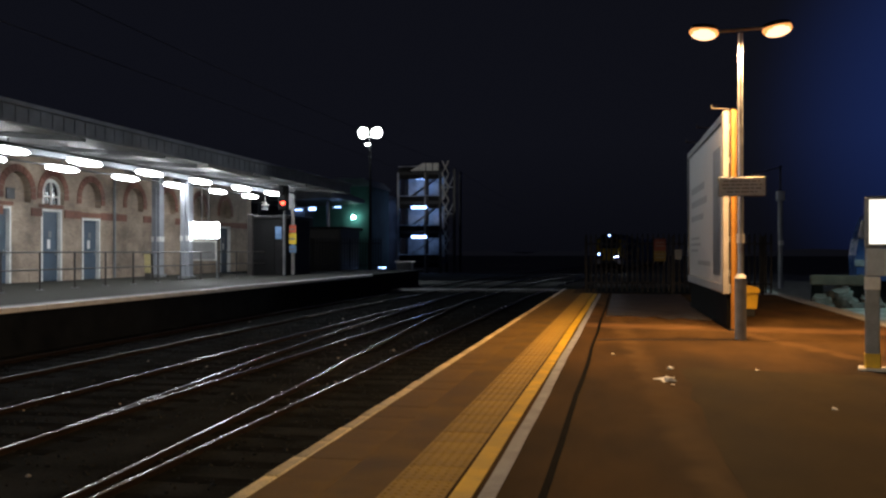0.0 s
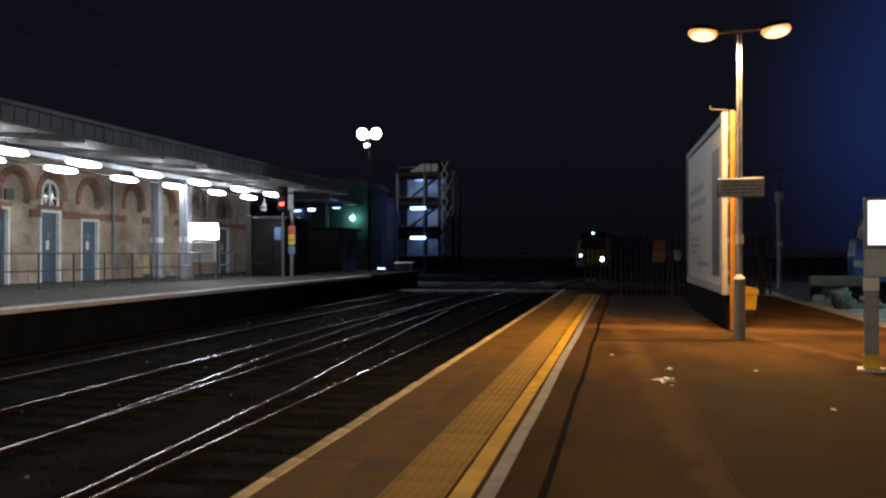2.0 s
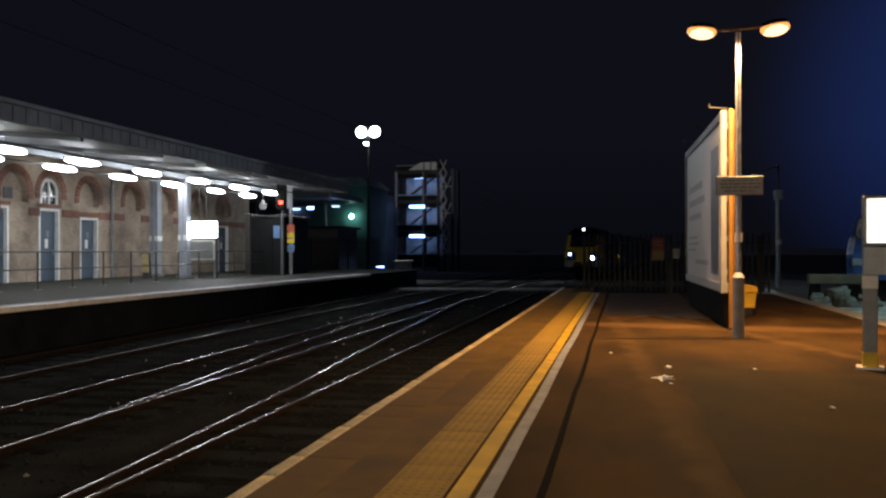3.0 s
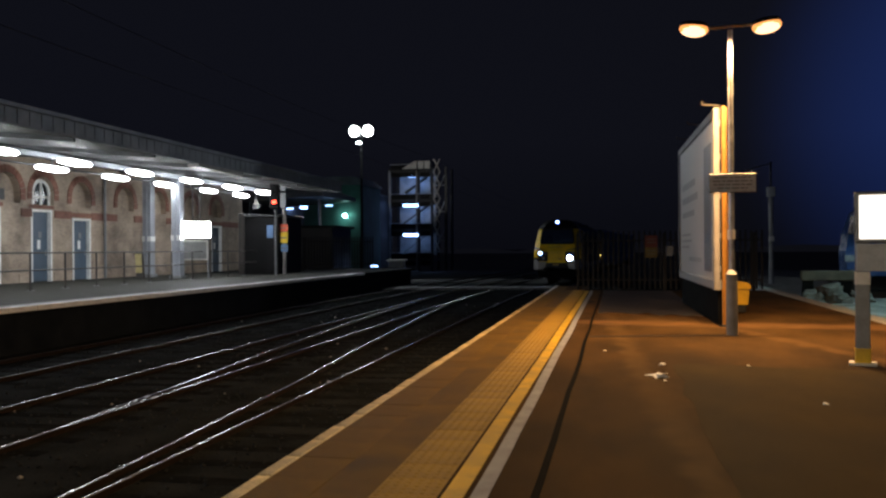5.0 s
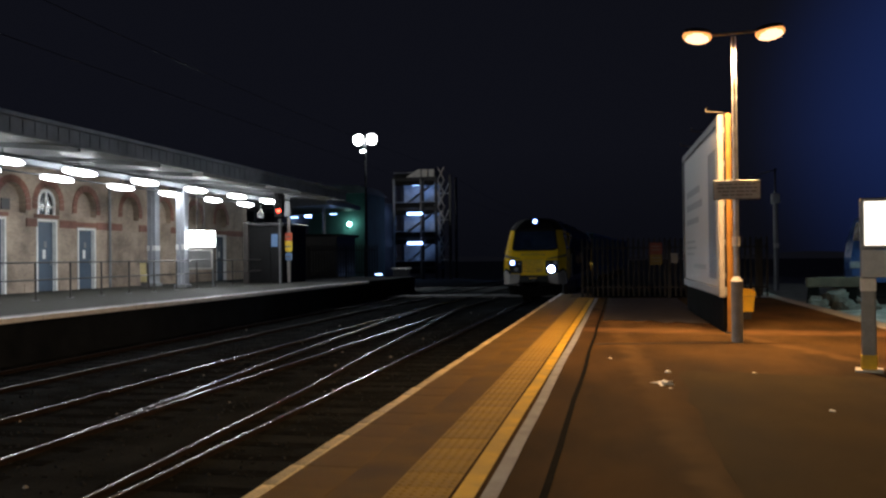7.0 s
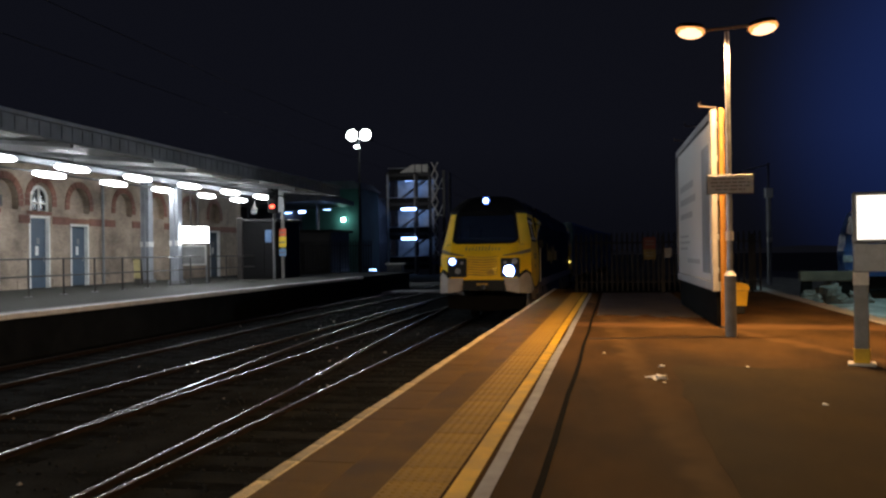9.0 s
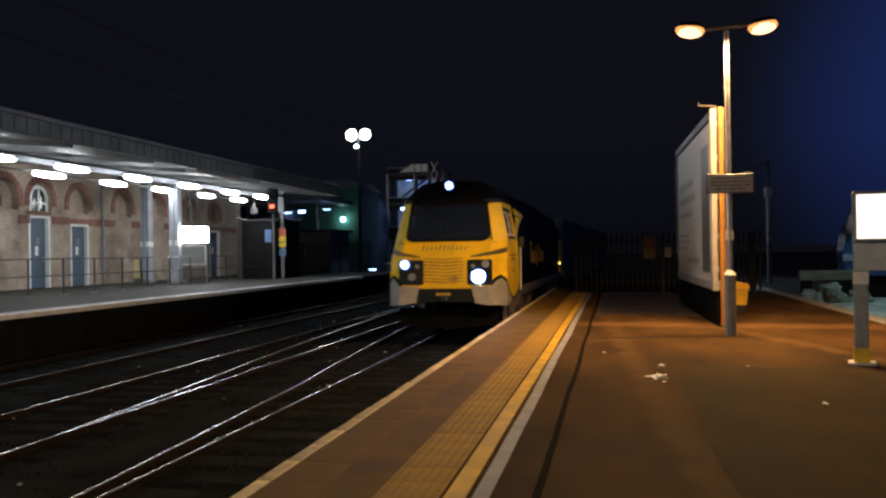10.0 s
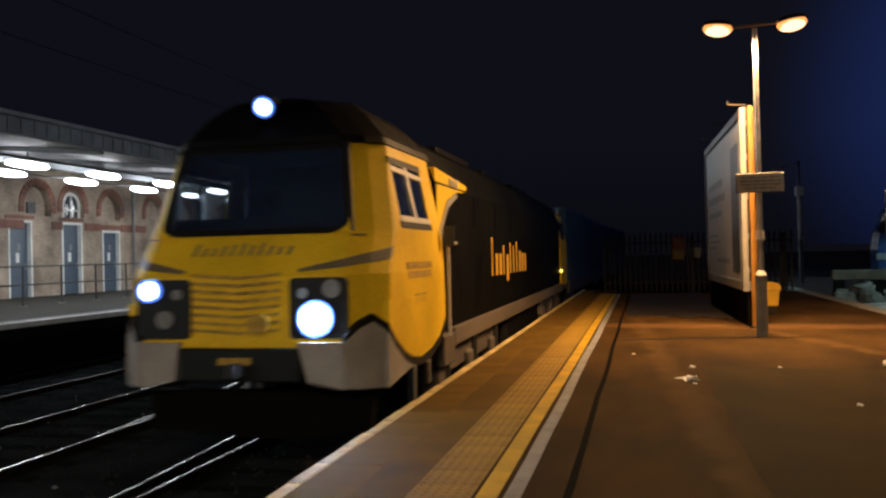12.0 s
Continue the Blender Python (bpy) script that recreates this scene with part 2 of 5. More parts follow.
M = dict(
    tarmac_dark=mat("tarmac_dark", (0.066, 0.0440, 0.0175), 0.86, scale=0.9, var=0.3, bump=0.5, fine=150, second=(0.031, 0.0220, 0.0105), spec=0.05, span=(0.58, 0.95), stretch=(1.0, 0.5, 1.0)),
    tarmac=mat("tarmac", (0.082, 0.0450, 0.0150), 0.84, scale=0.9, var=0.3, bump=0.5, fine=160, second=(0.034, 0.0195, 0.0075), spec=0.05, span=(0.60, 0.90), stretch=(1.0, 0.4, 1.0)),
    tarmac_unlit=mat("tarmac_unlit", (0.060, 0.055, 0.057), 0.36, scale=1.3, var=0.5, bump=0.3, fine=120, second=(0.020, 0.017, 0.017), spec=0.4, span=(0.55, 0.9)),
    dark_strip=mat("dark_strip", (0.030, 0.020, 0.014), 0.7, scale=5, var=0.5, bump=0.3, spec=0.1),
    coping=mat("coping", (0.145, 0.085, 0.016), 0.7, scale=1.6, var=0.5, bump=0.3, fine=120, spec=0.10),
    edge_paint=mat("edge_paint", (0.82, 0.62, 0.30), 0.6, scale=3, var=0.5, bump=0.3, fine=70, second=(0.2, 0.16, 0.1)),
    tactile=mat("tactile", (0.36, 0.215, 0.016), 0.75, scale=1.1, var=0.2, bump=0.3, fine=70, second=(0.20, 0.115, 0.012), span=(0.55, 0.92)),
    yellow_line=mat("yellow_line", (0.64, 0.41, 0.018), 0.55, scale=4, var=0.4, bump=0.2, fine=120),
    grey_line=mat("grey_line", (0.27, 0.29, 0.33), 0.6, scale=4, var=0.4, bump=0.2, fine=120),
    groove=mat("groove", (0.004, 0.0035, 0.003), 0.95, scale=5, var=0.4, spec=0.03),
    litter=mat("litter", (0.92, 0.92, 0.92), 0.6, scale=20, var=0.1),
    ballast=mat("ballast", (0.0190, 0.0212, 0.0228), 0.9, scale=1.2, var=0.6, bump=0.7, fine=28, spec=0.0),
    ballast_stone=mat("ballast_stone", (0.0230, 0.0250, 0.0265), 0.9, scale=9, var=0.6, bump=0.3, spec=0.05),
    rubble=mat("rubble", (0.13, 0.13, 0.12), 0.9, scale=4, var=0.6, bump=0.5),
    old_timber=mat("old_timber", (0.085, 0.07, 0.05), 0.8, scale=3, var=0.5, bump=0.4),
    crossing_board=mat("crossing_board", (0.10, 0.10, 0.10), 0.8, scale=2, var=0.5, bump=0.2),
    sleeper=mat("sleeper", (0.0120, 0.0128, 0.0135), 0.9, scale=4, var=0.5, bump=0.6, spec=0.0),
    rail_web=mat("rail_web", (0.020, 0.014, 0.011), 0.8, scale=8, var=0.4, spec=0.05),
    rail_head=mat("rail_head", (0.60, 0.60, 0.60), 0.26, 1.0, scale=0.06, var=0.10, bump=0.0, fine=0.3),
    rail_dull=mat("rail_dull", (0.12, 0.115, 0.11), 0.40, 1.0, scale=3, var=0.3, bump=0.05),
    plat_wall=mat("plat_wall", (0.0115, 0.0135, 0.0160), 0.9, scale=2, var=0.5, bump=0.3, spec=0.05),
    gravel=mat("gravel", (0.26, 0.27, 0.25), 0.9, scale=1.5, var=0.6, bump=1.0, fine=25),
    concrete=mat("concrete", (0.28, 0.27, 0.25), 0.85, scale=2, var=0.35, bump=0.3),
    galv=mat("galv", (0.36, 0.37, 0.38), 0.42, 0.8, scale=10, var=0.25, bump=0.08),
    grey_paint=mat("grey_paint", (0.20, 0.21, 0.22), 0.5, scale=6, var=0.25, bump=0.08),
    pale_paint=mat("pale_paint", (0.62, 0.60, 0.56), 0.5, scale=6, var=0.2, bump=0.08),
    dark_paint=mat("dark_paint", (0.022, 0.023, 0.026), 0.5, scale=6, var=0.3, bump=0.08),
    black=mat("black", (0.007, 0.007, 0.008), 0.6, scale=6, var=0.4, bump=0.08, spec=0.2),
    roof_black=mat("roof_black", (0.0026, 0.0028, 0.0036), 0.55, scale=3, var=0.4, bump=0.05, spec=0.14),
    skirt_black=mat("skirt_black", (0.006, 0.006, 0.006), 0.9, scale=3, var=0.4, bump=0.1, spec=0.03),
    poster=mat("poster", (0.36, 0.36, 0.35), 0.45, scale=0.8, var=0.12, bump=0.04),
    poster_ink=mat("poster_ink", (0.20, 0.20, 0.20), 0.5, scale=5, var=0.2, bump=0.03),
    poster_dark=mat("poster_dark", (0.045, 0.043, 0.045), 0.4, scale=1, var=0.4, bump=0.03),
    # steel given the orange of the sodium light that falls on it
    lit_orange=mat("lit_orange", (0.27, 0.125, 0.018), 0.5, scale=4, var=0.3, bump=0.1),
    grit_yellow=mat("grit_yellow", (0.66, 0.40, 0.02), 0.5, scale=4, var=0.25, bump=0.06),
    sign_face=mat("sign_face", (0.40, 0.43, 0.46), 0.5, scale=8, var=0.2, bump=0.04),
    sign_ink=mat("sign_ink", (0.17, 0.16, 0.15), 0.6, scale=8, var=0.2, bump=0),
    brick=brick_mat("brick", (0.44, 0.34, 0.25), (0.27, 0.20, 0.155), (0.40, 0.37, 0.33)),
    red_brick=brick_mat("red_brick", (0.27, 0.115, 0.08), (0.20, 0.09, 0.065), (0.2, 0.13, 0.10)),
    blue_door=mat("blue_door", (0.068, 0.10, 0.14), 0.45, scale=3, var=0.2, bump=0.05),
    white=mat("white", (0.78, 0.78, 0.76), 0.5, scale=5, var=0.15, bump=0.05),
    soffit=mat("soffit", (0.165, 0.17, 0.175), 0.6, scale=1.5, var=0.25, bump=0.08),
    fence_paint=mat("fence_paint", (0.014, 0.016, 0.020), 0.6, scale=5, var=0.35, bump=0.1, spec=0.2),
    rail_paint=mat("rail_paint", (0.050, 0.044, 0.041), 0.5, scale=5, var=0.3, bump=0.08),
    board_paint=mat("board_paint", (0.42, 0.35, 0.16), 0.6, scale=5, var=0.3, bump=0.05),
    frame_paint=mat("frame_paint", (0.27, 0.255, 0.24), 0.5, scale=4, var=0.25, bump=0.06),
    # dimmed copies of the sign colours, the weak light at the fence painted in
    dim_red=mat("dim_red", (0.16, 0.030, 0.018), 0.6, scale=6, var=0.4, bump=0.03),
    dim_yellow=mat("dim_yellow", (0.17, 0.115, 0.015), 0.6, scale=6, var=0.4, bump=0.03),
    column_paint=mat("column_paint", (0.30, 0.32, 0.36), 0.45, scale=2, var=0.25, bump=0.05),
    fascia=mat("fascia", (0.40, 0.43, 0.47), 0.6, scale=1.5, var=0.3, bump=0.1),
    far_coping=mat("far_coping", (0.20, 0.20, 0.19), 0.7, scale=3, var=0.4, bump=0.2),
    pave=mat("pave", (0.029, 0.029, 0.024), 0.8, scale=1.2, var=0.35, bump=0.2, spec=0.12),
    red_sign=mat("red_sign", (0.62, 0.10, 0.05), 0.5, scale=6, var=0.2, bump=0.03),
    yellow_sign=mat("yellow_sign", (0.72, 0.50, 0.03), 0.5, scale=6, var=0.2, bump=0.03),
    blue_sign=mat("blue_sign", (0.12, 0.22, 0.40), 0.5, scale=6, var=0.2, bump=0.03),
    loco_yellow=mat("loco_yellow", (0.86, 0.57, 0.022), 0.5, scale=1.3, var=0.25, bump=0.04, fine=35, spec=0.18),
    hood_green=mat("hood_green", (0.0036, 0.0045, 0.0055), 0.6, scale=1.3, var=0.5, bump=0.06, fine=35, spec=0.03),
    loco_green=mat("loco_green", (0.0095, 0.0125, 0.0135), 0.5, scale=1.3, var=0.35, bump=0.06, fine=35, spec=0.3),
    loco_grey=mat("loco_grey", (0.36, 0.35, 0.34), 0.5, scale=2, var=0.35, bump=0.08),
    loco_sole=mat("loco_sole", (0.12, 0.10, 0.085), 0.6, scale=2, var=0.4, bump=0.1),
    chevron=mat("chevron", (0.20, 0.165, 0.115), 0.45, scale=3, var=0.3, bump=0.03),
    dirt_yellow=mat("dirt_yellow", (0.46, 0.29, 0.04), 0.6, scale=9, var=0.5, bump=0.05),
    loco_glass=mat("loco_glass", (0.010, 0.013, 0.018), 0.10, scale=2, var=0.3, bump=0.0),
    cab_glass=glass("cab_glass", (0.62, 0.68, 0.72), (0.05, 0.085, 0.19)),
    gold=mat("gold", (0.70, 0.42, 0.05), 0.45, scale=4, var=0.2, bump=0.03),
    blue_loco=mat("blue_loco", (0.032, 0.075, 0.22), 0.3, scale=2, var=0.3, bump=0.05),
    container=mat("container", (0.045, 0.11, 0.21), 0.5, scale=2, var=0.35, bump=0.08),
    teal=mat("teal", (0.10, 0.20, 0.20), 0.8, scale=0.5, var=0.4, bump=0.1),
    far_wall=mat("far_wall", (0.10, 0.10, 0.11), 0.85, scale=0.6, var=0.4, bump=0.1),
    tower_steel=mat("tower_steel", (0.020, 0.022, 0.027), 0.5, 0.0, scale=2, var=0.3, bump=0.05),
    tower_panel=mat("tower_panel", (0.45, 0.48, 0.52), 0.6, scale=1, var=0.4, bump=0.05),
    g_sodium=glow("g_sodium", (1.0, 0.60, 0.34), 2.4),
    g_halo_warm=glow("g_halo_warm", (1.0, 0.40, 0.11), 1.3),
    g_white=glow("g_white", (0.93, 0.97, 1.0), 36.0),
    g_flood=glow("g_flood", (0.95, 1.0, 0.97), 30.0),
    g_blue=glow("g_blue", (0.30, 0.50, 1.0), 9.0),
    g_head=glow("g_head", (0.72, 0.86, 1.0), 160.0),
    g_head_small=glow("g_head_small", (0.36, 0.52, 1.0), 14.0),
    g_halo=glow("g_halo", (0.10, 0.24, 1.0), 1.6),
    g_red=glow("g_red", (1.0, 0.06, 0.03), 9.0),
    g_sign=glow("g_sign", (1.0, 0.93, 0.82), 1.6),
    g_green=glow("g_green", (0.45, 1.0, 0.85), 24.0),
    haze_band=glow("haze_band", (0.0034, 0.0036, 0.0054), 1.0),
    g_amber=glow("g_amber", (1.0, 0.75, 0.15), 3.0),
    lens_off=mat("lens_off", (0.25, 0.27, 0.30), 0.15, scale=9, var=0.3, bump=0),
)



def far_haze(m, color, start, end):
    """The oily ballast pales beyond the foot crossing, night haze painted into its colour."""
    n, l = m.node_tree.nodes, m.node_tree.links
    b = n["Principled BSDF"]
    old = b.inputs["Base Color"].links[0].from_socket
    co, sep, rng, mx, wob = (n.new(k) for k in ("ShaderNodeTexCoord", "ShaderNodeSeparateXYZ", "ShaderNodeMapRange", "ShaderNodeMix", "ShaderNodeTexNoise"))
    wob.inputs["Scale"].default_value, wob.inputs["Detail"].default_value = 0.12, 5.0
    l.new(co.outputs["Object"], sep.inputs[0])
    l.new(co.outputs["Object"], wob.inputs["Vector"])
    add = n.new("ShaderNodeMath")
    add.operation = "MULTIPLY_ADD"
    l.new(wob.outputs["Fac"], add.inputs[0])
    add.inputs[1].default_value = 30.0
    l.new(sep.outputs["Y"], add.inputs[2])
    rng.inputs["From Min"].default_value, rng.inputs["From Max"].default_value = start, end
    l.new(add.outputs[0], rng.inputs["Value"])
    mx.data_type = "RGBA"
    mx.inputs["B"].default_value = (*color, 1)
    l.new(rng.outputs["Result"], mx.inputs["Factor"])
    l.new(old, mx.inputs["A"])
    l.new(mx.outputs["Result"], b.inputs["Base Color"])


piece_tone(M["tactile"], 0.90, 1.08)
piece_tone(M["coping"], 0.88, 1.08)
piece_tone(M["edge_paint"], 0.7, 1.1)
far_haze(M["ballast"], (0.20, 0.20, 0.20), 66.0, 92.0)
worn_lit_streak(M["tarmac"], 1.0, 0.055, -0.80, 0.20, (0.102, 0.059, 0.021))
# sandy band by the post, coloured brighter to paint the lamp's pool
worn_lit_streak(M["tarmac"], 0.12, 1.0, -15.6, 0.75, (0.19, 0.100, 0.040))
worn_lit_streak(M["tarmac"], 1.0, 0.30, -6.2, 0.24, (0.125, 0.068, 0.024))

# ---------------------------------------------------------------- mesh helpers


def part(name, bm, material, parent=None, label=""):
    me = bpy.data.meshes.new(name)
    bmesh.ops.recalc_face_normals(bm, faces=bm.faces)
    bm.to_mesh(me)
    bm.free()
    me.materials.append(M[material] if isinstance(material, str) else material)
    ob = new(name, me)
    if parent:
        ob.parent = parent
    return tagged(ob, label) if label else ob


def thing(name, label, category, m=Matrix(), group="", kind=""):
    ob = new(name)
    ob.matrix_world = m
    ob.empty_display_size = 0.2
    return tagged(ob, label, category, group, kind)


def smooth(ob):
    for p in ob.data.polygons:
        p.use_smooth = True
    return ob


def box(x0, x1, y0, y1, z0, z1, bevel=0.0, bm=None):
    b = bmesh.new()
    bmesh.ops.create_cube(b, size=1)
    for v in b.verts:
        v.co = Vector(((x0 + x1) / 2 + v.co.x * (x1 - x0), (y0 + y1) / 2 + v.co.y * (y1 - y0), (z0 + z1) / 2 + v.co.z * (z1 - z0)))
    if bevel:
        bmesh.ops.bevel(b, geom=list(b.edges), offset=bevel, segments=1, affect="EDGES")
    return merge(bm, b)


def merge(bm, b):
    if bm is None:
        return b
    at = {v: bm.verts.new(v.co) for v in b.verts}
    for f in b.faces:
        bm.faces.new([at[v] for v in f.verts])
    b.free()
    return bm


def rod(p, q, r, n=10, bm=None, r2=None):
    p, q = Vector(p), Vector(q)
    b = bmesh.new()
    d = q - p
    m = Matrix.Translation((p + q) / 2) @ d.to_track_quat("Z", "Y").to_matrix().to_4x4()
    bmesh.ops.create_cone(b, cap_ends=True, segments=n, radius1=r, radius2=r if r2 is None else r2, depth=d.length, matrix=m)
    return merge(bm, b)


def ball(p, rx, ry, rz, bm=None, u=14, v=9):
    b = bmesh.new()
    bmesh.ops.create_uvsphere(b, u_segments=u, v_segments=v, radius=1)
    for w in b.verts:
        w.co = Vector((p[0] + w.co.x * rx, p[1] + w.co.y * ry, p[2] + w.co.z * rz))
    return merge(bm, b)


def prism(pts, axis, a, c, bm=None):
    """A polygon drawn in the two other axes, pushed from a to c along axis."""
    b = bmesh.new()
    at = {"x": lambda p, k: (k, p[0], p[1]), "y": lambda p, k: (p[0], k, p[1]), "z": lambda p, k: (p[0], p[1], k)}[axis]
    one = [b.verts.new(at(p, a)) for p in pts]
    two = [b.verts.new(at(p, c)) for p in pts]
    b.faces.new(one)
    b.faces.new(two)
    for i in range(len(pts)):
        j = (i + 1) % len(pts)
        b.faces.new((one[i], one[j], two[j], two[i]))
    return merge(bm, b)


def arc(cx, cz, r, a0, a1, n):
    return [(cx + r * math.cos(radians(a0 + (a1 - a0) * i / n)), cz + r * math.sin(radians(a0 + (a1 - a0) * i / n))) for i in range(n + 1)]


def sweep(path, profile, bm=None):
    """A profile (across, up) drawn along a path of points in plan."""
    b = bmesh.new()
    rings = []
    for i, p in enumerate(path):
        q0, q1 = Vector(path[max(0, i - 1)]), Vector(path[min(len(path) - 1, i + 1)])
        d = (q1 - q0).normalized()
        side = Vector((d.y, -d.x, 0))
        rings.append([b.verts.new(Vector(p) + side * u + Vector((0, 0, w))) for u, w in profile])
    k = len(profile)
    for r, s in zip(rings, rings[1:]):
        for i in range(k):
            b.faces.new((r[i], r[(i + 1) % k], s[(i + 1) % k], s[i]))
    b.faces.new(rings[0])
    b.faces.new(rings[-1])
    return merge(bm, b)


# ---------------------------------------------------------------- ground, tracks


def centre(y):
    """Centre line of the near track, which bends to the right in the distance."""
    return -3.6 + (max(0.0, y - 25.0) ** 2) / 1500.0


def build_ground():
    b = bmesh.new()
    n = 40
    ys = [-60 + 8 * i for i in range(n)] + [400, 900, 2500]
    xs = [-2500, -700, -200, -100, -60, -40, -30, -20, -12, -6, 0, 6, 14, 25, 40, 70, 150, 600, 2500]
    grid = [[b.verts.new((x, y, ZR - 0.075)) for x in xs] for y in [-2500, -300] + ys]
    for r, s in zip(grid, grid[1:]):
        for i in range(len(xs) - 1):
            b.faces.new((r[i], r[i + 1], s[i + 1], s[i]))
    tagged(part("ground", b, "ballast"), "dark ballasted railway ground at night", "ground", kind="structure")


RAIL_WEB = [(-0.07, -0.155), (0.07, -0.155), (0.07, -0.135), (0.012, -0.115), (0.012, -0.045), (0.033, -0.03), (0.033, -0.006),
            (-0.033, -0.006), (-0.033, -0.03), (-0.012, -0.045), (-0.012, -0.115), (-0.07, -0.135)]
RAIL_TOP = [(-0.014, -0.0062), (0.014, -0.0062), (0.012, -0.001), (0.006, 0.0), (-0.006, 0.0), (-0.012, -0.001)]


def track(label, lines, sleepers, head="rail_head"):
    root = thing("railway_track", label, "railway track", kind="structure")
    for path in lines:
        rail = part("rail", sweep(path, RAIL_WEB), "rail_web", root)
        part("rail_head", sweep(path, RAIL_TOP), head, rail, "steel running surface")
    if sleepers:
        first = None
        for x, y, a in sleepers:
            if first is None:
                first = part("sleeper", box(-1.25, 1.25, -0.13, 0.13, -0.16, 0, 0.02), "sleeper", root)
                ob = first
            else:
                ob = new("sleeper", first.data)
                ob.parent = root
            ob.matrix_basis = pose(x, y, ZR - 0.070, 0, 0, a)
    return root


def build_tracks():
    ys = [-30, 0, 10, 20] + [25 + 5 * i for i in range(24)]
    track("near running track with polished rails on ballast",
          [[(centre(y) + s, y, ZR) for y in ys] for s in (-0.752, 0.752)],
          [(centre(y), y, -math.degrees(math.atan(max(0, y - 25) / 750))) for y in [-7.45 + 0.65 * i for i in range(108)]])
    bend = lambda base, y: base + (max(0.0, y - 25.0) ** 2) / 1500.0
    track("second running track with polished rails on ballast",
          [[(bend(x, y), y, ZR) for y in ys] for x in (-6.36, -7.93)],
          [(bend(-7.14, y), y, 0) for y in [-7.4 + 0.65 * i for i in range(111)]])
    track("third running track beside the far platform",
          [[(bend(x, y), y, ZR) for y in ys] for x in (-9.85, -11.4)],
          [(bend(-10.6, y), y, 0) for y in [-7.65 + 0.65 * i for i in range(91)]], "rail_dull")
    # a crossover leaves the near track and joins the second one
    one = [(-4.42, 1), (-4.59, 7.2), (-4.88, 12.8), (-5.18, 16.3), (-5.60, 22.5), (-5.97, 28.5), (-6.30, 33.5), (-6.5, 37)]
    two = [(-6.30, 6), (-6.36, 9), (-6.60, 12.8), (-6.93, 16.6), (-7.30, 22.5), (-7.60, 30), (-7.72, 36)]
    track("crossover rails running diagonally between two tracks", [[(x, y, ZR) for x, y in p] for p in (one, two)], None)
    # boarded crossing
    root = thing("foot_crossing", "pale boarded foot crossing over the tracks", "crossing", kind="structure")
    first = None
    for i in range(9):
        for j in range(3):
            x = -11.6 + i * 1.02
            if first is None:
                ob = first = part("board", box(-0.49, 0.49, -0.35, 0.35, -0.12, 0, 0.01), "crossing_board", root)
            else:
                ob = new("board", first.data)
                ob.parent = root
            ob.matrix_basis = pose(x, 45.2 + j * 0.74 + 0.1 * i, ZR + 0.01)


def ballast_stones(name, count, material, label, seed, x0, x1, y0, y1, small, large):
    """Loose angular stones lying on the ballast."""
    rnd = random.Random(seed)
    verts, faces = [], []
    for i in range(count):
        y = y0 + (y1 - y0) * rnd.random() ** 1.6
        x = rnd.uniform(x0, x1)
        h = rnd.uniform(small, large)
        base = len(verts)
        for dx, dy, dz in ((1, 0, 0), (0, 1, 0), (-1, 0, 0), (0, -1, 0), (0, 0, 0.8), (0, 0, -0.8)):
            k = h * rnd.uniform(0.7, 1.3)
            a = 0.9 * i
            verts.append((x + k * (dx * math.cos(a) - dy * math.sin(a)), y + k * (dx * math.sin(a) + dy * math.cos(a)), ZR - 0.072 + h * 0.3 + k * dz))
        for a, b in ((0, 1), (1, 2), (2, 3), (3, 0)):
            faces += [(base + a, base + b, base + 4), (base + b, base + a, base + 5)]
    me = bpy.data.meshes.new(name)
    me.from_pydata(verts, [], faces)
    me.materials.append(M[material])
    tagged(new(name, me), label, "ballast", kind="stuff")


# ---------------------------------------------------------------- near platform

EDGE = -2.04


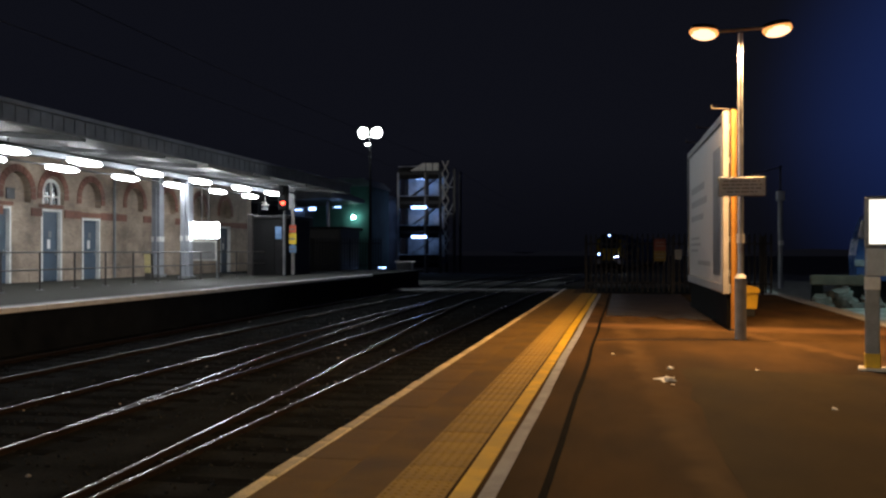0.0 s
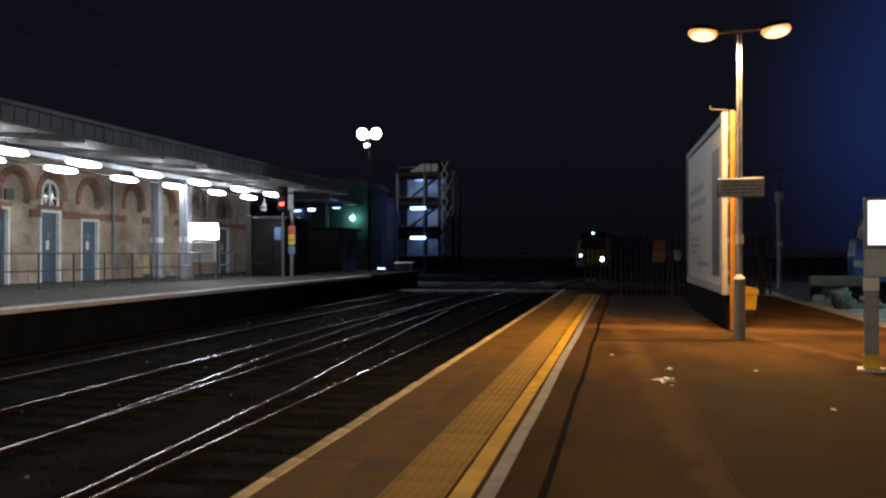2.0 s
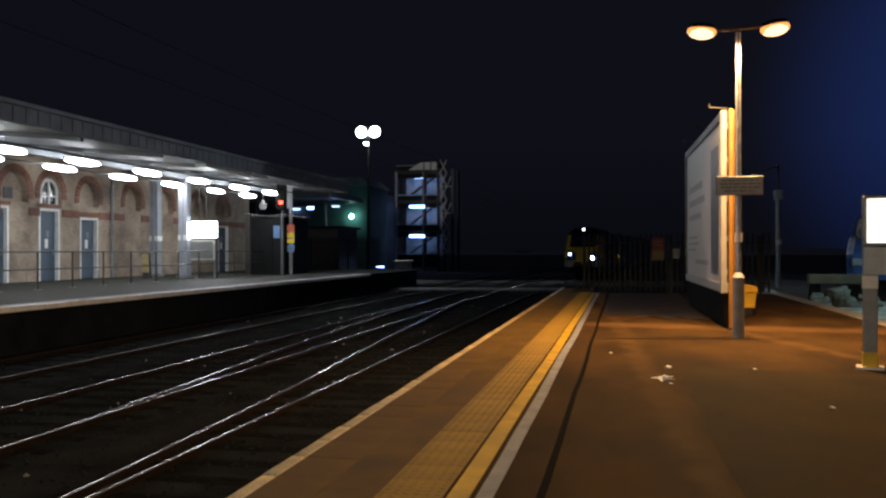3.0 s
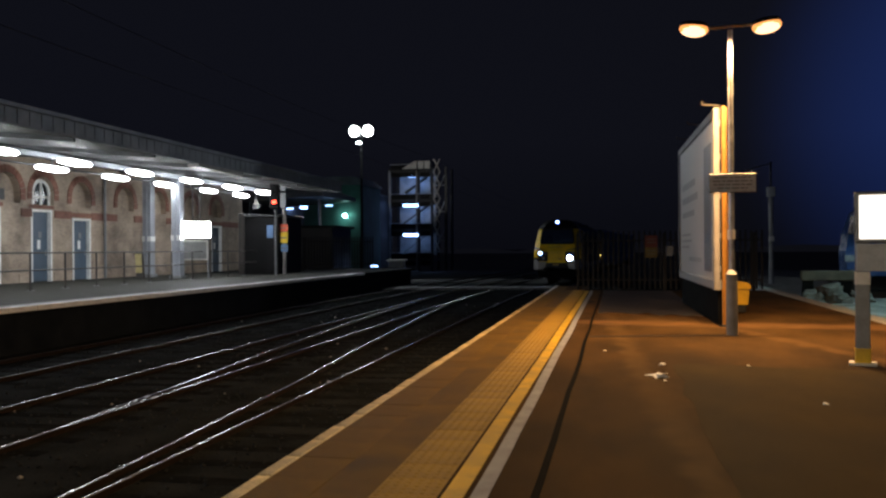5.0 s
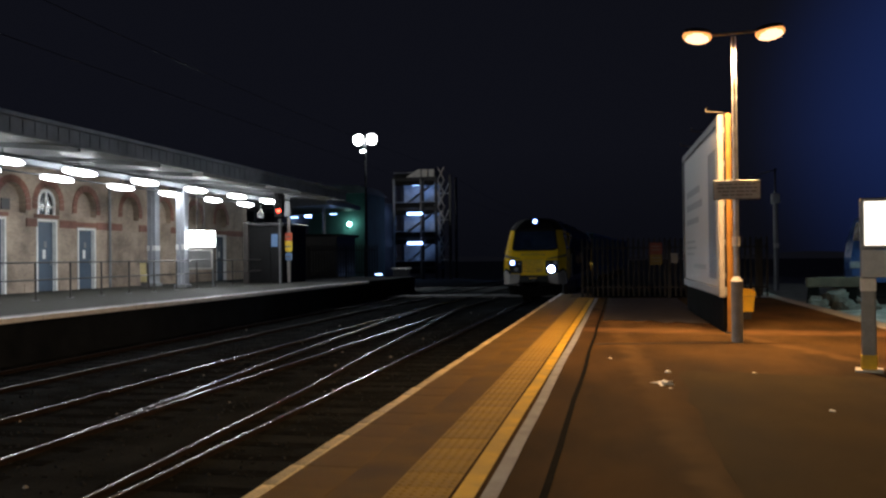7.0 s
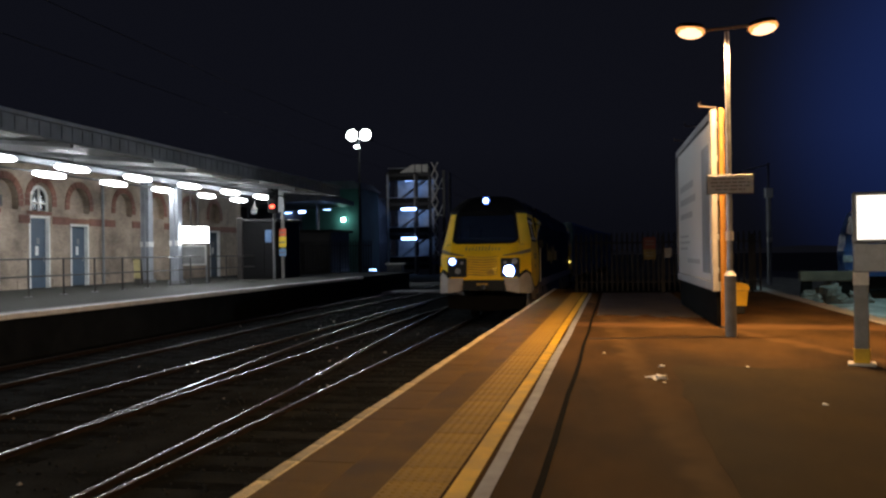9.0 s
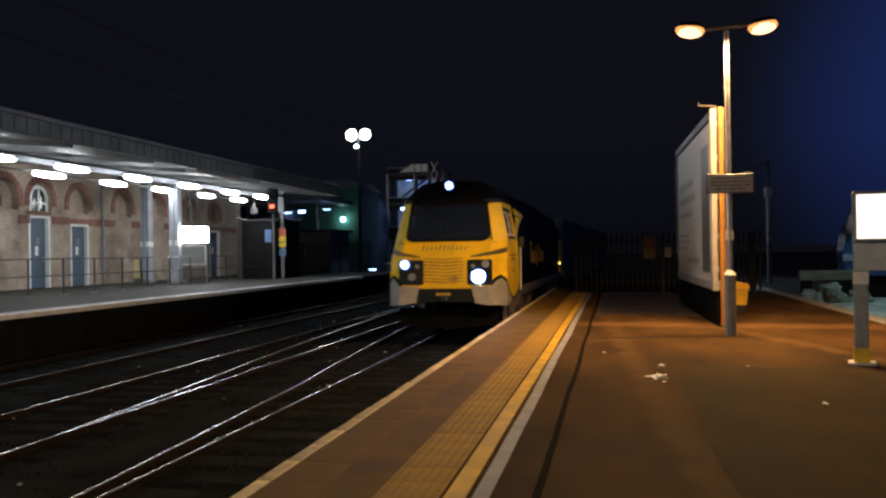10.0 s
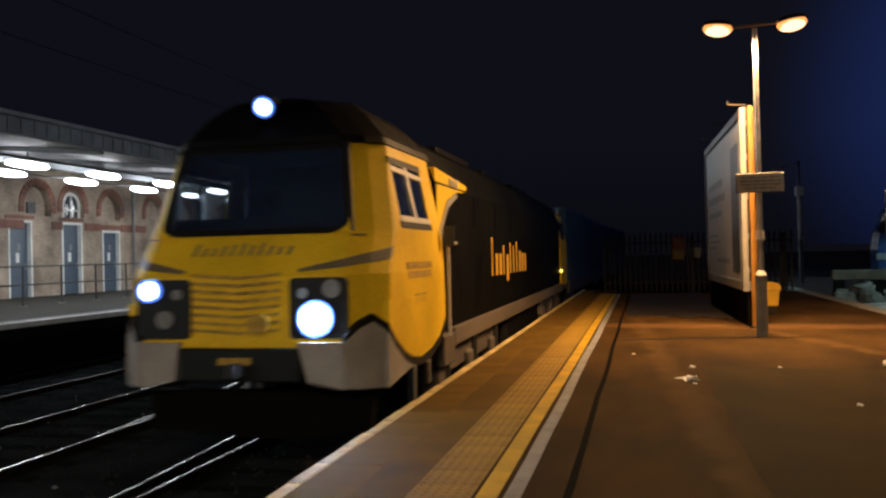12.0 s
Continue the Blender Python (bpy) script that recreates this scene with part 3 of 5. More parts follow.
def build_platform():
    tagged(part("platform", box(EDGE + 0.45, 4.4, -40, 27.6, -0.95, 0), "tarmac"),
           "brown tarmac platform surface, damp and stained", "platform", kind="structure")
    tagged(part("platform_end", box(EDGE + 0.45, -0.9, 27.6, 30.9, -0.95, -0.012), "tarmac"),
           "narrow tarmac end of the platform beyond the fence", "platform", kind="structure")
    tagged(part("platform_wall", box(EDGE + 0.06, EDGE + 0.44, -40, 30.9, -0.95, -0.075), "plat_wall"),
           "dark sooty platform face below the coping", "wall", kind="structure")
    root = thing("platform_edge", "worn coping slabs with a painted cream edge", "platform edge", kind="structure")
    slab = paint = None
    for i in range(91):
        y = -12.4 + i * 0.47
        if slab is None:
            o = slab = part("coping_slab", box(EDGE + 0.095, EDGE + 0.449, -0.2342, 0.2342, -0.07, 0.003, 0.003), "coping", root)
            p = paint = part("painted_edge", box(EDGE, EDGE + 0.095, -0.234, 0.234, -0.07, 0.004, 0.008), "edge_paint", root)
            # same edge farther off, coloured white for the whiter light there
            far_lit_edge = part("painted_edge", box(EDGE, EDGE + 0.095, -0.234, 0.234, -0.07, 0.004, 0.008), "white", root, "white painted edge")
            far_lit_edge.matrix_basis = pose(0, -12.4 + 91 * 0.47, 0)
        else:
            o = new("coping_slab", slab.data)
            p = new("painted_edge", (paint if y < 25 else far_lit_edge).data)
            o.parent = p.parent = root
        o.matrix_basis = pose(0, y, random.uniform(-0.002, 0.002))
        p.matrix_basis = pose(random.uniform(-0.006, 0.006), y, random.uniform(-0.003, 0.003), 0, 0, random.uniform(-0.4, 0.4))
    tagged(part("edge_strip", box(EDGE + 0.4495, -1.2785, -12, 27.5, -0.02, 0.002), "coping"), "worn brown strip between coping and tactile paving", "paving", kind="structure")
    # blister slabs
    root = thing("tactile_paving", "buff tactile paving slabs with worn blisters", "paving", kind="structure")
    slab = None
    for i in range(112):
        y = -9.656 + i * 0.333
        if slab is None:
            b = box(-1.277, -0.926, -0.1645, 0.1645, -0.03, 0.006, 0.002)
            for u in range(6):
                for w in range(5):
                    bx, by = -1.277 + 0.030 + u * 0.0585, -0.164 + 0.033 + w * 0.0655
                    bmesh.ops.create_cone(b, cap_ends=True, segments=6, radius1=0.0155, radius2=0.011, depth=0.004,
                                          matrix=Matrix.Translation((bx, by, 0.0078)))
            o = slab = part("paving_slab", b, "tactile", root)
        else:
            o = new("paving_slab", slab.data)
            o.parent = root
        o.matrix_basis = pose(0, y, random.uniform(-0.0015, 0.0015))
    ys = [-10 + 0.5 * i for i in range(75)]

    def stripe(name, x, w, material, z, label, wob):
        pts = [(x + wob * (noise.noise(Vector((y * 0.35, x * 9, 3))) + 0.4 * noise.noise(Vector((y * 1.7, x * 5, 8)))), y, z) for y in ys]
        tagged(part(name, sweep(pts, [(-w / 2, -0.02), (w / 2, -0.02), (w / 2, 0.004), (-w / 2, 0.004)]), material), label, "platform marking", kind="structure")

    stripe("yellow_safety_line", -0.844, 0.114, "yellow_line", 0.003, "worn yellow painted safety line along the platform", 0.012)
    stripe("grey_line", -0.709, 0.090, "grey_line", 0.002, "grey strip beside the yellow platform line", 0.012)
    stripe("drain_slot", -0.415, 0.045, "groove", 0.001, "dark narrow drainage slot in the tarmac", 0.02)
    rag = lambda u, k, a: a * (noise.noise(Vector((u * 1.3, k, 1))) + 0.5 * noise.noise(Vector((u * 4.1, k, 5))))
    side = [(0.62 + rag(y, 11, 0.10), y) for y in [10.0 - 0.4 * i for i in range(26)]]
    patch = side + [(0.62, -10), (4.38, -10)] + [(4.38 - 0.15 * i, 9.5 + 0.028 * i + rag(0.15 * i, 13, 0.25)) for i in range(25)]
    tagged(part("tarmac_patch", prism(patch, "z", -0.02, 0.002), "tarmac_dark"), "darker tarmac patch with a ragged edge on the platform", "tarmac patch", kind="structure")
    # darker sheet: the ground beyond the post lamp's reach, shade put into colour
    xs = [-0.35 + 0.1 * i for i in range(21)]
    near = [(x, 17.9 - 0.45 * x + rag(x, 2, 0.9)) for x in xs]
    tagged(part("damp_tarmac", prism(near + [(1.66, 27.2), (-0.35, 27.2)], "z", -0.02, 0.0035), "tarmac_unlit"), "tarmac coloured dark for the unlit ground before the platform end fence", "tarmac patch", kind="structure")
    us = [i / 24 for i in range(25)]
    low = [(-0.38 + 2.0 * u, 12.98 + 0.42 * u + rag(u * 6, 4, 0.06)) for u in us]
    high = [(-0.38 + 2.0 * u, 13.16 + 0.42 * u + rag(u * 6, 7, 0.06)) for u in us]
    tagged(part("tarmac_joint", prism(low + high[::-1], "z", -0.02, 0.003), "dark_strip"), "dark narrow strip across the platform tarmac", "tarmac joint", kind="structure")
    # crumpled paper
    for x, y, s in ((0.42, 9.08, 0.85), (0.50, 9.95, 0.4), (0.47, 8.75, 0.2), (1.69, 7.64, 0.3), (-0.13, 11.2, 0.22), (1.42, 9.99, 0.2)):
        b = ball((0, 0, 0.015), 0.10 * s, 0.13 * s, 0.014 * s, u=9, v=6)
        for v in b.verts:
            v.co += Vector((noise.noise(v.co * 25), noise.noise(v.co * 25 + Vector((9, 0, 0))), 0.5 * noise.noise(v.co * 25 + Vector((0, 9, 0))))) * 0.13 * s
            v.co.z = max(0.002, v.co.z)
        o = part("paper_litter", b, "litter")
        o.matrix_world = pose(x, y, 0, 0, 0, 40 * s)
        tagged(o, "crumpled white paper litter on the tarmac", "litter")


# ---------------------------------------------------------------- platform furniture


def lamp_post(m):
    root = thing("platform_lamp", "steel platform lamp post with two glowing sodium heads", "lamp post", m, "platform lamps")
    part("base_sleeve", rod((0, 0, 0), (0, 0, 0.90), 0.083, 16), "grey_paint", root, "grey base sleeve with a pale cap")
    part("cap", rod((0, 0, 0.90), (0, 0, 0.97), 0.09, 16, r2=0.045), "pale_paint", root)
    part("pole", rod((0, 0, 0.96), (0, 0, 4.52), 0.043, 16, r2=0.034), "galv", root)
    part("band", rod((0, 0, 1.42), (0, 0, 1.56), 0.056, 16), "pale_paint", root)
    arm = rod((-0.55, 0, 4.55), (0.6, 0, 4.60), 0.025, 8)
    part("arm", arm, "galv", root)
    for s, tilt in ((-1, 6), (1, -9)):
        b = ball((0, 0, 0.085), 0.21, 0.115, 0.06, u=16, v=8)
        head = part("lamp_head", b, "dark_paint", root)
        head.matrix_basis = pose(s * 0.52, 0, 4.54, 0, tilt, 0)
        # bowl rim glows orange to draw the halo around the lens
        part("bowl", ball((0, 0, 0.015), 0.215, 0.125, 0.105, u=16, v=8), "g_halo_warm", head, "plastic bowl glowing orange as the lamp's halo")
        part("lens", ball((0, 0, -0.005), 0.195, 0.137, 0.092, u=16, v=8), "g_sodium", head, "glowing orange lens")
    return root


def notice_plate():
    x, y = POST
    root = thing("notice_plate", "grey rectangular notice with unreadable text on the post", "sign", pose(x + 0.01, y - 0.075, 2.25))
    part("panel", box(-0.325, 0.325, -0.012, 0.012, -0.135, 0.135, 0.006), "sign_face", root)
    part("border", box(-0.335, 0.335, -0.008, 0.014, -0.145, 0.145, 0.004), "dark_paint", root)
    for k, w in enumerate((0.26, 0.28, 0.27, 0.21)):
        x, n = -w, 0
        while x < w - 0.02:
            e = min(w, x + (0.07, 0.11, 0.05, 0.09)[(n + k) % 4])
            part("text_bar", box(x, e, -0.0145, -0.0125, 0.078 - k * 0.052 - 0.010, 0.078 - k * 0.052 + 0.010), "sign_ink", root)
            x, n = e + 0.018, n + 1
    part("clamp", box(-0.07, 0.07, 0.016, 0.05, -0.05, 0.05, 0.006), "galv", root)


def billboard():
    root = thing("billboard", "large two-sided advertising hoarding with a pale poster", "billboard", pose(1.73, 15.05, 0, 0, 0, 1.19))
    L, z0, z1 = 6.25, 0.60, 3.60
    part("poster", box(-0.10, -0.07, 0.16, L - 0.16, z0 + 0.16, z1 - 0.16), "poster", root, "pale printed poster sheet")
    part("backing", box(-0.07, 0.03, 0.02, L - 0.02, z0 + 0.02, z1 - 0.02), "dark_paint", root)
    part("bottom_rail", box(-0.13, 0.05, 0, L, z0, z0 + 0.16, 0.015), "grey_paint", root)
    part("top_rail", box(-0.13, 0.05, 0, L, z1 - 0.16, z1, 0.015), "dark_paint", root)
    part("end_rail", box(-0.13, -0.035, -0.02, 0.16, z0 - 0.01, z1 + 0.01, 0.012), "frame_paint", root, "pale end frame")
    part("end_rail", box(-0.13, 0.05, L - 0.16, L + 0.01, z0 + 0.002, z1 - 0.002, 0.012), "dark_paint", root)
    part("picture", box(-0.104, -0.1005, 0.50, 1.55, z0 + 0.28, z1 - 0.5), "poster_dark", root, "dark printed picture strip")
    for k, (a, b, z, h) in enumerate(((3.0, 5.6, 2.55, 0.14), (2.6, 5.6, 2.25, 0.14), (3.2, 5.6, 1.95, 0.12), (3.9, 5.7, 1.55, 0.05), (3.7, 5.7, 1.42, 0.05), (4.2, 5.7, 1.29, 0.05), (2.0, 4.2, 1.02, 0.09))):
        part("text_bar", box(-0.103, -0.1005, a, b, z, z + h), "poster_ink", root)
    for y in (0.30, L / 2, L - 0.1):
        part("post", box(0.052, 0.13, y - 0.08, y + 0.08, 0, z1 + 0.05, 0.01), "lit_orange", root, "steel support post with the sodium light put into its colour")
    part("channel", box(-0.004, 0.06, -0.05, 0.018, 0.0, z1 + 0.03, 0.008), "lit_orange", root)
    for z in (0.9, 1.45, 2.1, 2.75, 3.3):
        part("bracket", box(-0.036, -0.024, -0.045, 0.01, z, z + 0.09), "galv", root)
    part("skirt", box(-0.06, 0.025, 0.03, L - 0.03, 0.02, z0 - 0.01), "skirt_black", root, "black boarded skirt")
    part("foot", box(-0.06, 0.10, -0.08, -0.052, 0, 0.03), "dark_paint", root)
    for y in (0.25, 2.6, 4.9):
        b = rod((0.0, y, z1), (0.0, y, z1 + 0.08), 0.012, 6)
        rod((0, y, z1 + 0.08), (-0.28, y - 0.02, z1 + 0.10), 0.012, 6, b)
        rod((-0.28, y - 0.02, z1 + 0.10), (-0.28, y - 0.02, z1 + 0.16), 0.012, 6, b)
        part("lamp_arm", b, "rail_paint", root)


def grit_bin():
    root = thing("grit_bin", "yellow plastic grit bin beside the billboard", "grit bin", pose(2.33, 18.5, 0))
    part("body", prism([(-0.28, 0.16), (0.25, 0.16), (0.28, 0.47), (-0.31, 0.47)], "y", -0.3, 0.3), "grit_yellow", root)
    part("lid", prism([(-0.33, 0.475), (0.30, 0.475), (0.30, 0.54), (0.26, 0.59), (-0.26, 0.67), (-0.33, 0.63)], "y", -0.33, 0.33), "grit_yellow", root)
    part("base", box(-0.25, 0.22, -0.28, 0.28, 0, 0.158, 0.02), "dark_paint", root)
    part("hasp", box(-0.03, 0.03, -0.345, -0.331, 0.44, 0.53, 0.004), "dirt_yellow", root)
    part("lid_seam", box(-0.31, 0.28, -0.318, -0.302, 0.455, 0.472), "dirt_yellow", root)


def lit_sign():
    root = thing("illuminated_sign", "backlit white sign board on two grey posts", "sign", pose(2.67, 10.35, 0, 0, 0, -14))
    for i, (x, y) in enumerate(((0.0, 0.0), (1.35, 0.0))):
        post = part("post", box(x - 0.075, x + 0.075, y - 0.075, y + 0.075, 0.16, 1.9, 0.012), "grey_paint", root)
        part("yellow_band", box(x - 0.082, x + 0.082, y - 0.082, y + 0.082, 0.02, 0.19, 0.012), "yellow_line", post, "yellow painted foot")
        part("pale_band", box(x - 0.079, x + 0.079, y - 0.079, y + 0.079, 0.88, 1.02, 0.006), "pale_paint", post)
        part("base_plate", box(x - 0.14, x + 0.14, y - 0.14, y + 0.14, 0.0, 0.025, 0.005), "pale_paint", root)
    part("frame", box(-0.08, 1.42, -0.10, 0.06, 1.34, 1.90, 0.02), "grey_paint", root)
    part("light_panel", box(-0.03, 1.37, -0.108, -0.09, 1.38, 1.86, 0.004), "g_sign", root, "glowing white panel")
    part("lower_panel", box(-0.06, 1.40, -0.095, -0.06, 1.03, 1.33, 0.008), "sign_face", root)
    part("text_bar", box(0.25, 1.1, -0.0975, -0.0955, 1.15, 1.2), "poster_ink", root)


def palisade(name, label, x0, x1, y0, y1, z, h, step, material, n_rails=2):
    d = Vector((x1 - x0, y1 - y0, 0))
    root = thing(name, label, "fence", pose(x0, y0, z, 0, 0, math.degrees(math.atan2(d.y, d.x))))
    n = int(d.length / step)
    first = None
    pale = [(-0.032, 0.05), (0.032, 0.05), (0.032, h - 0.12), (0.015, h - 0.03), (0.0, h), (-0.015, h - 0.03), (-0.032, h - 0.12)]
    for i in range(n + 1):
        if first is None:
            o = first = part("pale", prism(pale, "y", -0.012, 0.0), material, root)
        else:
            o = new("pale", first.data)
            o.parent = root
        o.matrix_basis = pose(i * step, 0, 0, 0, 0, random.uniform(-2, 2))
    for zz in (0.3, h - 0.35)[:n_rails]:
        part("rail", box(0, d.length, 0.002, 0.045, zz, zz + 0.05), material, root)
    x = 0.0
    while x <= d.length + 0.01:
        part("post", box(x - 0.04, x + 0.04, 0.046, 0.12, 0, h - 0.1), material, root)
        x += 2.6
    return root


def fence_signs():
    root = thing("warning_sign", "red and yellow warning sign on the palisade fence", "sign", pose(1.08, 27.385, 1.0))
    part("red_panel", box(-0.18, 0.18, -0.01, 0.008, 0.32, 0.68, 0.004), "dim_red", root)
    part("yellow_panel", box(-0.18, 0.18, -0.01, 0.008, 0.0, 0.315, 0.004), "dim_yellow", root)
    for z in (0.1, 0.2, 0.45, 0.55):
        part("text_bar", box(-0.13, 0.13, -0.0125, -0.0105, z, z + 0.03), "sign_ink", root)
    root = thing("gate_lock_box", "small pale lock box on the platform gate", "lock box", pose(1.62, 27.395, 1.05))
    part("body", box(-0.1, 0.1, -0.08, 0.0, 0, 0.3, 0.01), "grey_paint", root)
    part("door", box(-0.08, 0.08, -0.09, -0.081, 0.02, 0.28, 0.004), "grey_paint", root)


# ---------------------------------------------------------------- locomotive

LEVELS = [(1.10, 1.30, -0.72), (1.30, 1.32, -0.73), (1.90, 1.32, -0.71), (2.31, 1.29, -0.40), (3.17, 1.13, -0.10)]


def front_y(z):
    for (za, _, ya), (zb, _, yb) in zip(LEVELS, LEVELS[1:]):
        if z <= zb:
            return ya + (yb - ya) * (z - za) / (zb - za)
    return LEVELS[-1][2] + (z - 3.17) * 0.6


def plan(w, yf, back, r=0.32):
    half = [(w, back), (w, yf + r * 1.25), (w - r * 0.04, yf + r * 1.17), (w - r * 0.45, yf + r * 0.62), (w - r, yf + 0.02), (0.0, yf)]
    return half + [(-x, y) for x, y in half[-2::-1]]


def loft(levels, back):
    b = bmesh.new()
    rings = [[b.verts.new((x, y, z)) for x, y in plan(w, yf, back)] for z, w, yf in levels]
    k = len(rings[0])
    for r, s in zip(rings, rings[1:]):
        for i in range(k):
            b.faces.new((r[i], r[(i + 1) % k], s[(i + 1) % k], s[i]))
    b.faces.new(rings[0])
    b.faces.new(rings[-1])
    return b


def face(pts, proud=0.02, deep=0.03):
    """A panel that lies on the sloping cab front; pts are (x, z)."""
    b = bmesh.new()
    one = [b.verts.new((x, front_y(z) - proud + max(0, abs(x) - 1.05) * 0.55, z)) for x, z in pts]
    two = [b.verts.new((x, front_y(z) + deep + max(0, abs(x) - 1.05) * 0.55, z)) for x, z in pts]
    b.faces.new(one)
    b.faces.new(two)
    for i in range(len(pts)):
        j = (i + 1) % len(pts)
        b.faces.new((one[i], one[j], two[j], two[i]))
    return b


def rounded(x0, x1, z0, z1, r):
    return (arc(x1 - r, z1 - r, r, 0, 90, 4) + arc(x0 + r, z1 - r, r, 90, 180, 4) + arc(x0 + r, z0 + r, r, 180, 270, 4) + arc(x1 - r, z0 + r, r, 270, 360, 4))


def wheelset(root, y):
    w = thing("wheelset", "", "")
    w.parent = root
    w.matrix_basis = pose(0, y, 0.53)
    for s in (-1, 1):
        b = rod((s * 0.69, 0, 0), (s * 0.83, 0, 0), 0.53, 24)
        rod((s * 0.66, 0, 0), (s * 0.69, 0, 0), 0.56, 24, b)
        wheel = part("wheel", b, "rail_web", w)
        part("hub", rod((s * 0.83, 0, 0), (s * 0.87, 0, 0), 0.14, 12), "dark_paint", wheel)
    part("axle", rod((-0.68, 0, 0), (0.68, 0, 0), 0.09, 10), "dark_paint", w)
    return w


def bogie(root, y):
    bg = part("bogie_frame", box(-1.16, -1.06, y - 2.3, y + 2.3, 0.55, 0.85, 0.03), "loco_sole", root)
    part("bogie_frame", box(1.06, 1.16, y - 2.3, y + 2.3, 0.55, 0.85, 0.03), "loco_sole", root)
    for s in (-1, 1):
        for k in (-1.85, 0, 1.85):
            part("axle_box", box(s * 1.1 - 0.12, s * 1.1 + 0.12, y + k - 0.2, y + k + 0.2, 0.35, 0.72, 0.03), "loco_sole", bg)
            b = rod((s * 1.13, y + k + 0.42, 0.5), (s * 1.13, y + k + 0.42, 0.88), 0.1, 10)
            part("spring", b, "dark_paint", bg)
        part("brake_gear", box(s * 1.0 - 0.04, s * 1.0 + 0.04, y - 2.5, y - 2.35, 0.28, 0.8, 0.01), "galv", bg)


def locomotive():
    root = thing("locomotive", "yellow-fronted dark green freight diesel locomotive with lit headlights", "locomotive")
    BACK = 1.95
    part("cab_shell", loft(LEVELS[:4], BACK), "loco_yellow", root, "warm yellow painted cab")
    # upper cab: corner pillars and side walls round the window openings
    lo_ring, hi_ring = plan(LEVELS[3][1], LEVELS[3][2], BACK), plan(LEVELS[4][1], LEVELS[4][2], BACK)
    zl, zh = LEVELS[3][0], LEVELS[4][0]

    def shell(quads, name):
        b = bmesh.new()
        for q in quads:
            b.faces.new([b.verts.new(p) for p in q])
        bmesh.ops.remove_doubles(b, verts=b.verts, dist=0.0005)
        bmesh.ops.recalc_face_normals(b, faces=b.faces)
        bmesh.ops.solidify(b, geom=list(b.faces), thickness=0.035)
        part(name, b, "loco_yellow", root)

    def slab_wall(quads, name, dx):
        b = bmesh.new()
        for q in quads:
            one = [b.verts.new(p) for p in q]
            two = [b.verts.new((p[0] + dx, p[1], p[2])) for p in q]
            b.faces.new(one)
            b.faces.new(two[::-1])
            for i in range(4):
                b.faces.new((one[i], one[(i + 1) % 4], two[(i + 1) % 4], two[i]))
        bmesh.ops.recalc_face_normals(b, faces=b.faces)
        part(name, b, "loco_yellow", root)

    for s in (-1, 1):
        shell([[(s * lo_ring[i][0], lo_ring[i][1], zl), (s * lo_ring[i + 1][0], lo_ring[i + 1][1], zl),
                (s * hi_ring[i + 1][0], hi_ring[i + 1][1], zh), (s * hi_ring[i][0], hi_ring[i][1], zh)] for i in (1, 2, 3)], "corner_pillar")
        sx = lambda z: s * (1.29 + (1.13 - 1.29) * (z - zl) / (zh - zl))
        ye = lambda z: lo_ring[1][1] + (hi_ring[1][1] - lo_ring[1][1]) * (z - zl) / (zh - zl)
        w0, w1 = 2.36, 3.03
        slab_wall([[(sx(zl), ye(zl), zl), (sx(zl), BACK, zl), (sx(w0), BACK, w0), (sx(w0), ye(w0), w0)],
               [(sx(w1), ye(w1), w1), (sx(w1), BACK, w1), (sx(zh), BACK, zh), (sx(zh), ye(zh), zh)],
               [(sx(w0), ye(w0), w0), (sx(w0), 0.29, w0), (sx(w1), 0.29, w1), (sx(w1), ye(w1), w1)],
               [(sx(w0), 1.46, w0), (sx(w0), BACK, w0), (sx(w1), BACK, w1), (sx(w1), 1.46, w1)]], "cab_side_wall", -0.035 * s)
    part("windscreen_header", face([(-0.89, 3.10), (0.89, 3.10), (0.88, 3.17), (-0.88, 3.17)], 0.0, 0.04), "black", root)
    part("driving_desk", box(-0.95, 0.95, -0.25, 0.25, 2.315, 2.46, 0.05), "black", root)
    part("cab_seat", box(-0.75, -0.30, 0.95, 1.15, 2.32, 2.85, 0.06), "black", root)
    part("cab_rear_wall", box(-1.1, 1.1, 1.86, 1.94, 2.315, 3.165), "dark_paint", root)
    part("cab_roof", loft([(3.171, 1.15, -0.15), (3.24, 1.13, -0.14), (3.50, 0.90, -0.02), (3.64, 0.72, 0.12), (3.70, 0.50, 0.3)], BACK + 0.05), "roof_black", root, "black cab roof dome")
    # windscreen
    ws = [(-0.93, 2.32), (0.95, 2.32), (0.85, 3.10), (-0.83, 3.10)]
    for s in (-1, 1):
        part("windscreen_surround", face([(s * 0.91 + 0.02, 2.30), (s * 0.99 + 0.02, 2.30), (s * 0.88, 3.14), (s * 0.81, 3.14)], 0.014, 0.02), "black", root)
    part("windscreen_surround", face([(-0.97, 2.285), (0.97, 2.285), (0.93, 2.345), (-0.93, 2.345)], 0.013, 0.02), "black", root)
    for s in (-1, 1):
        bend = [(s * (0.79 + 0.17 * math.sin(a)), 2.455 - 0.17 * math.cos(a)) for a in (0, 0.4, 0.8, 1.2, 1.571)]
        part("corner_fillet", face([(s * 0.985, 2.275)] + bend, 0.016, 0.02), "loco_yellow", root)
    part("windscreen", face(ws, 0.004, 0.006), "cab_glass", root, "dark tinted windscreen")
    part("seam", face([(-1.12, 2.255), (1.12, 2.255), (1.12, 2.268), (-1.12, 2.268)], 0.004), "chevron", root)
    # logo as plain shapes
    for k in range(11):
        x = -0.55 + k * 0.095
        h = (0.12, 0.08, 0.08, 0.10, 0.11, 0.12, 0.10, 0.12, 0.09, 0.08, 0.08)[k]
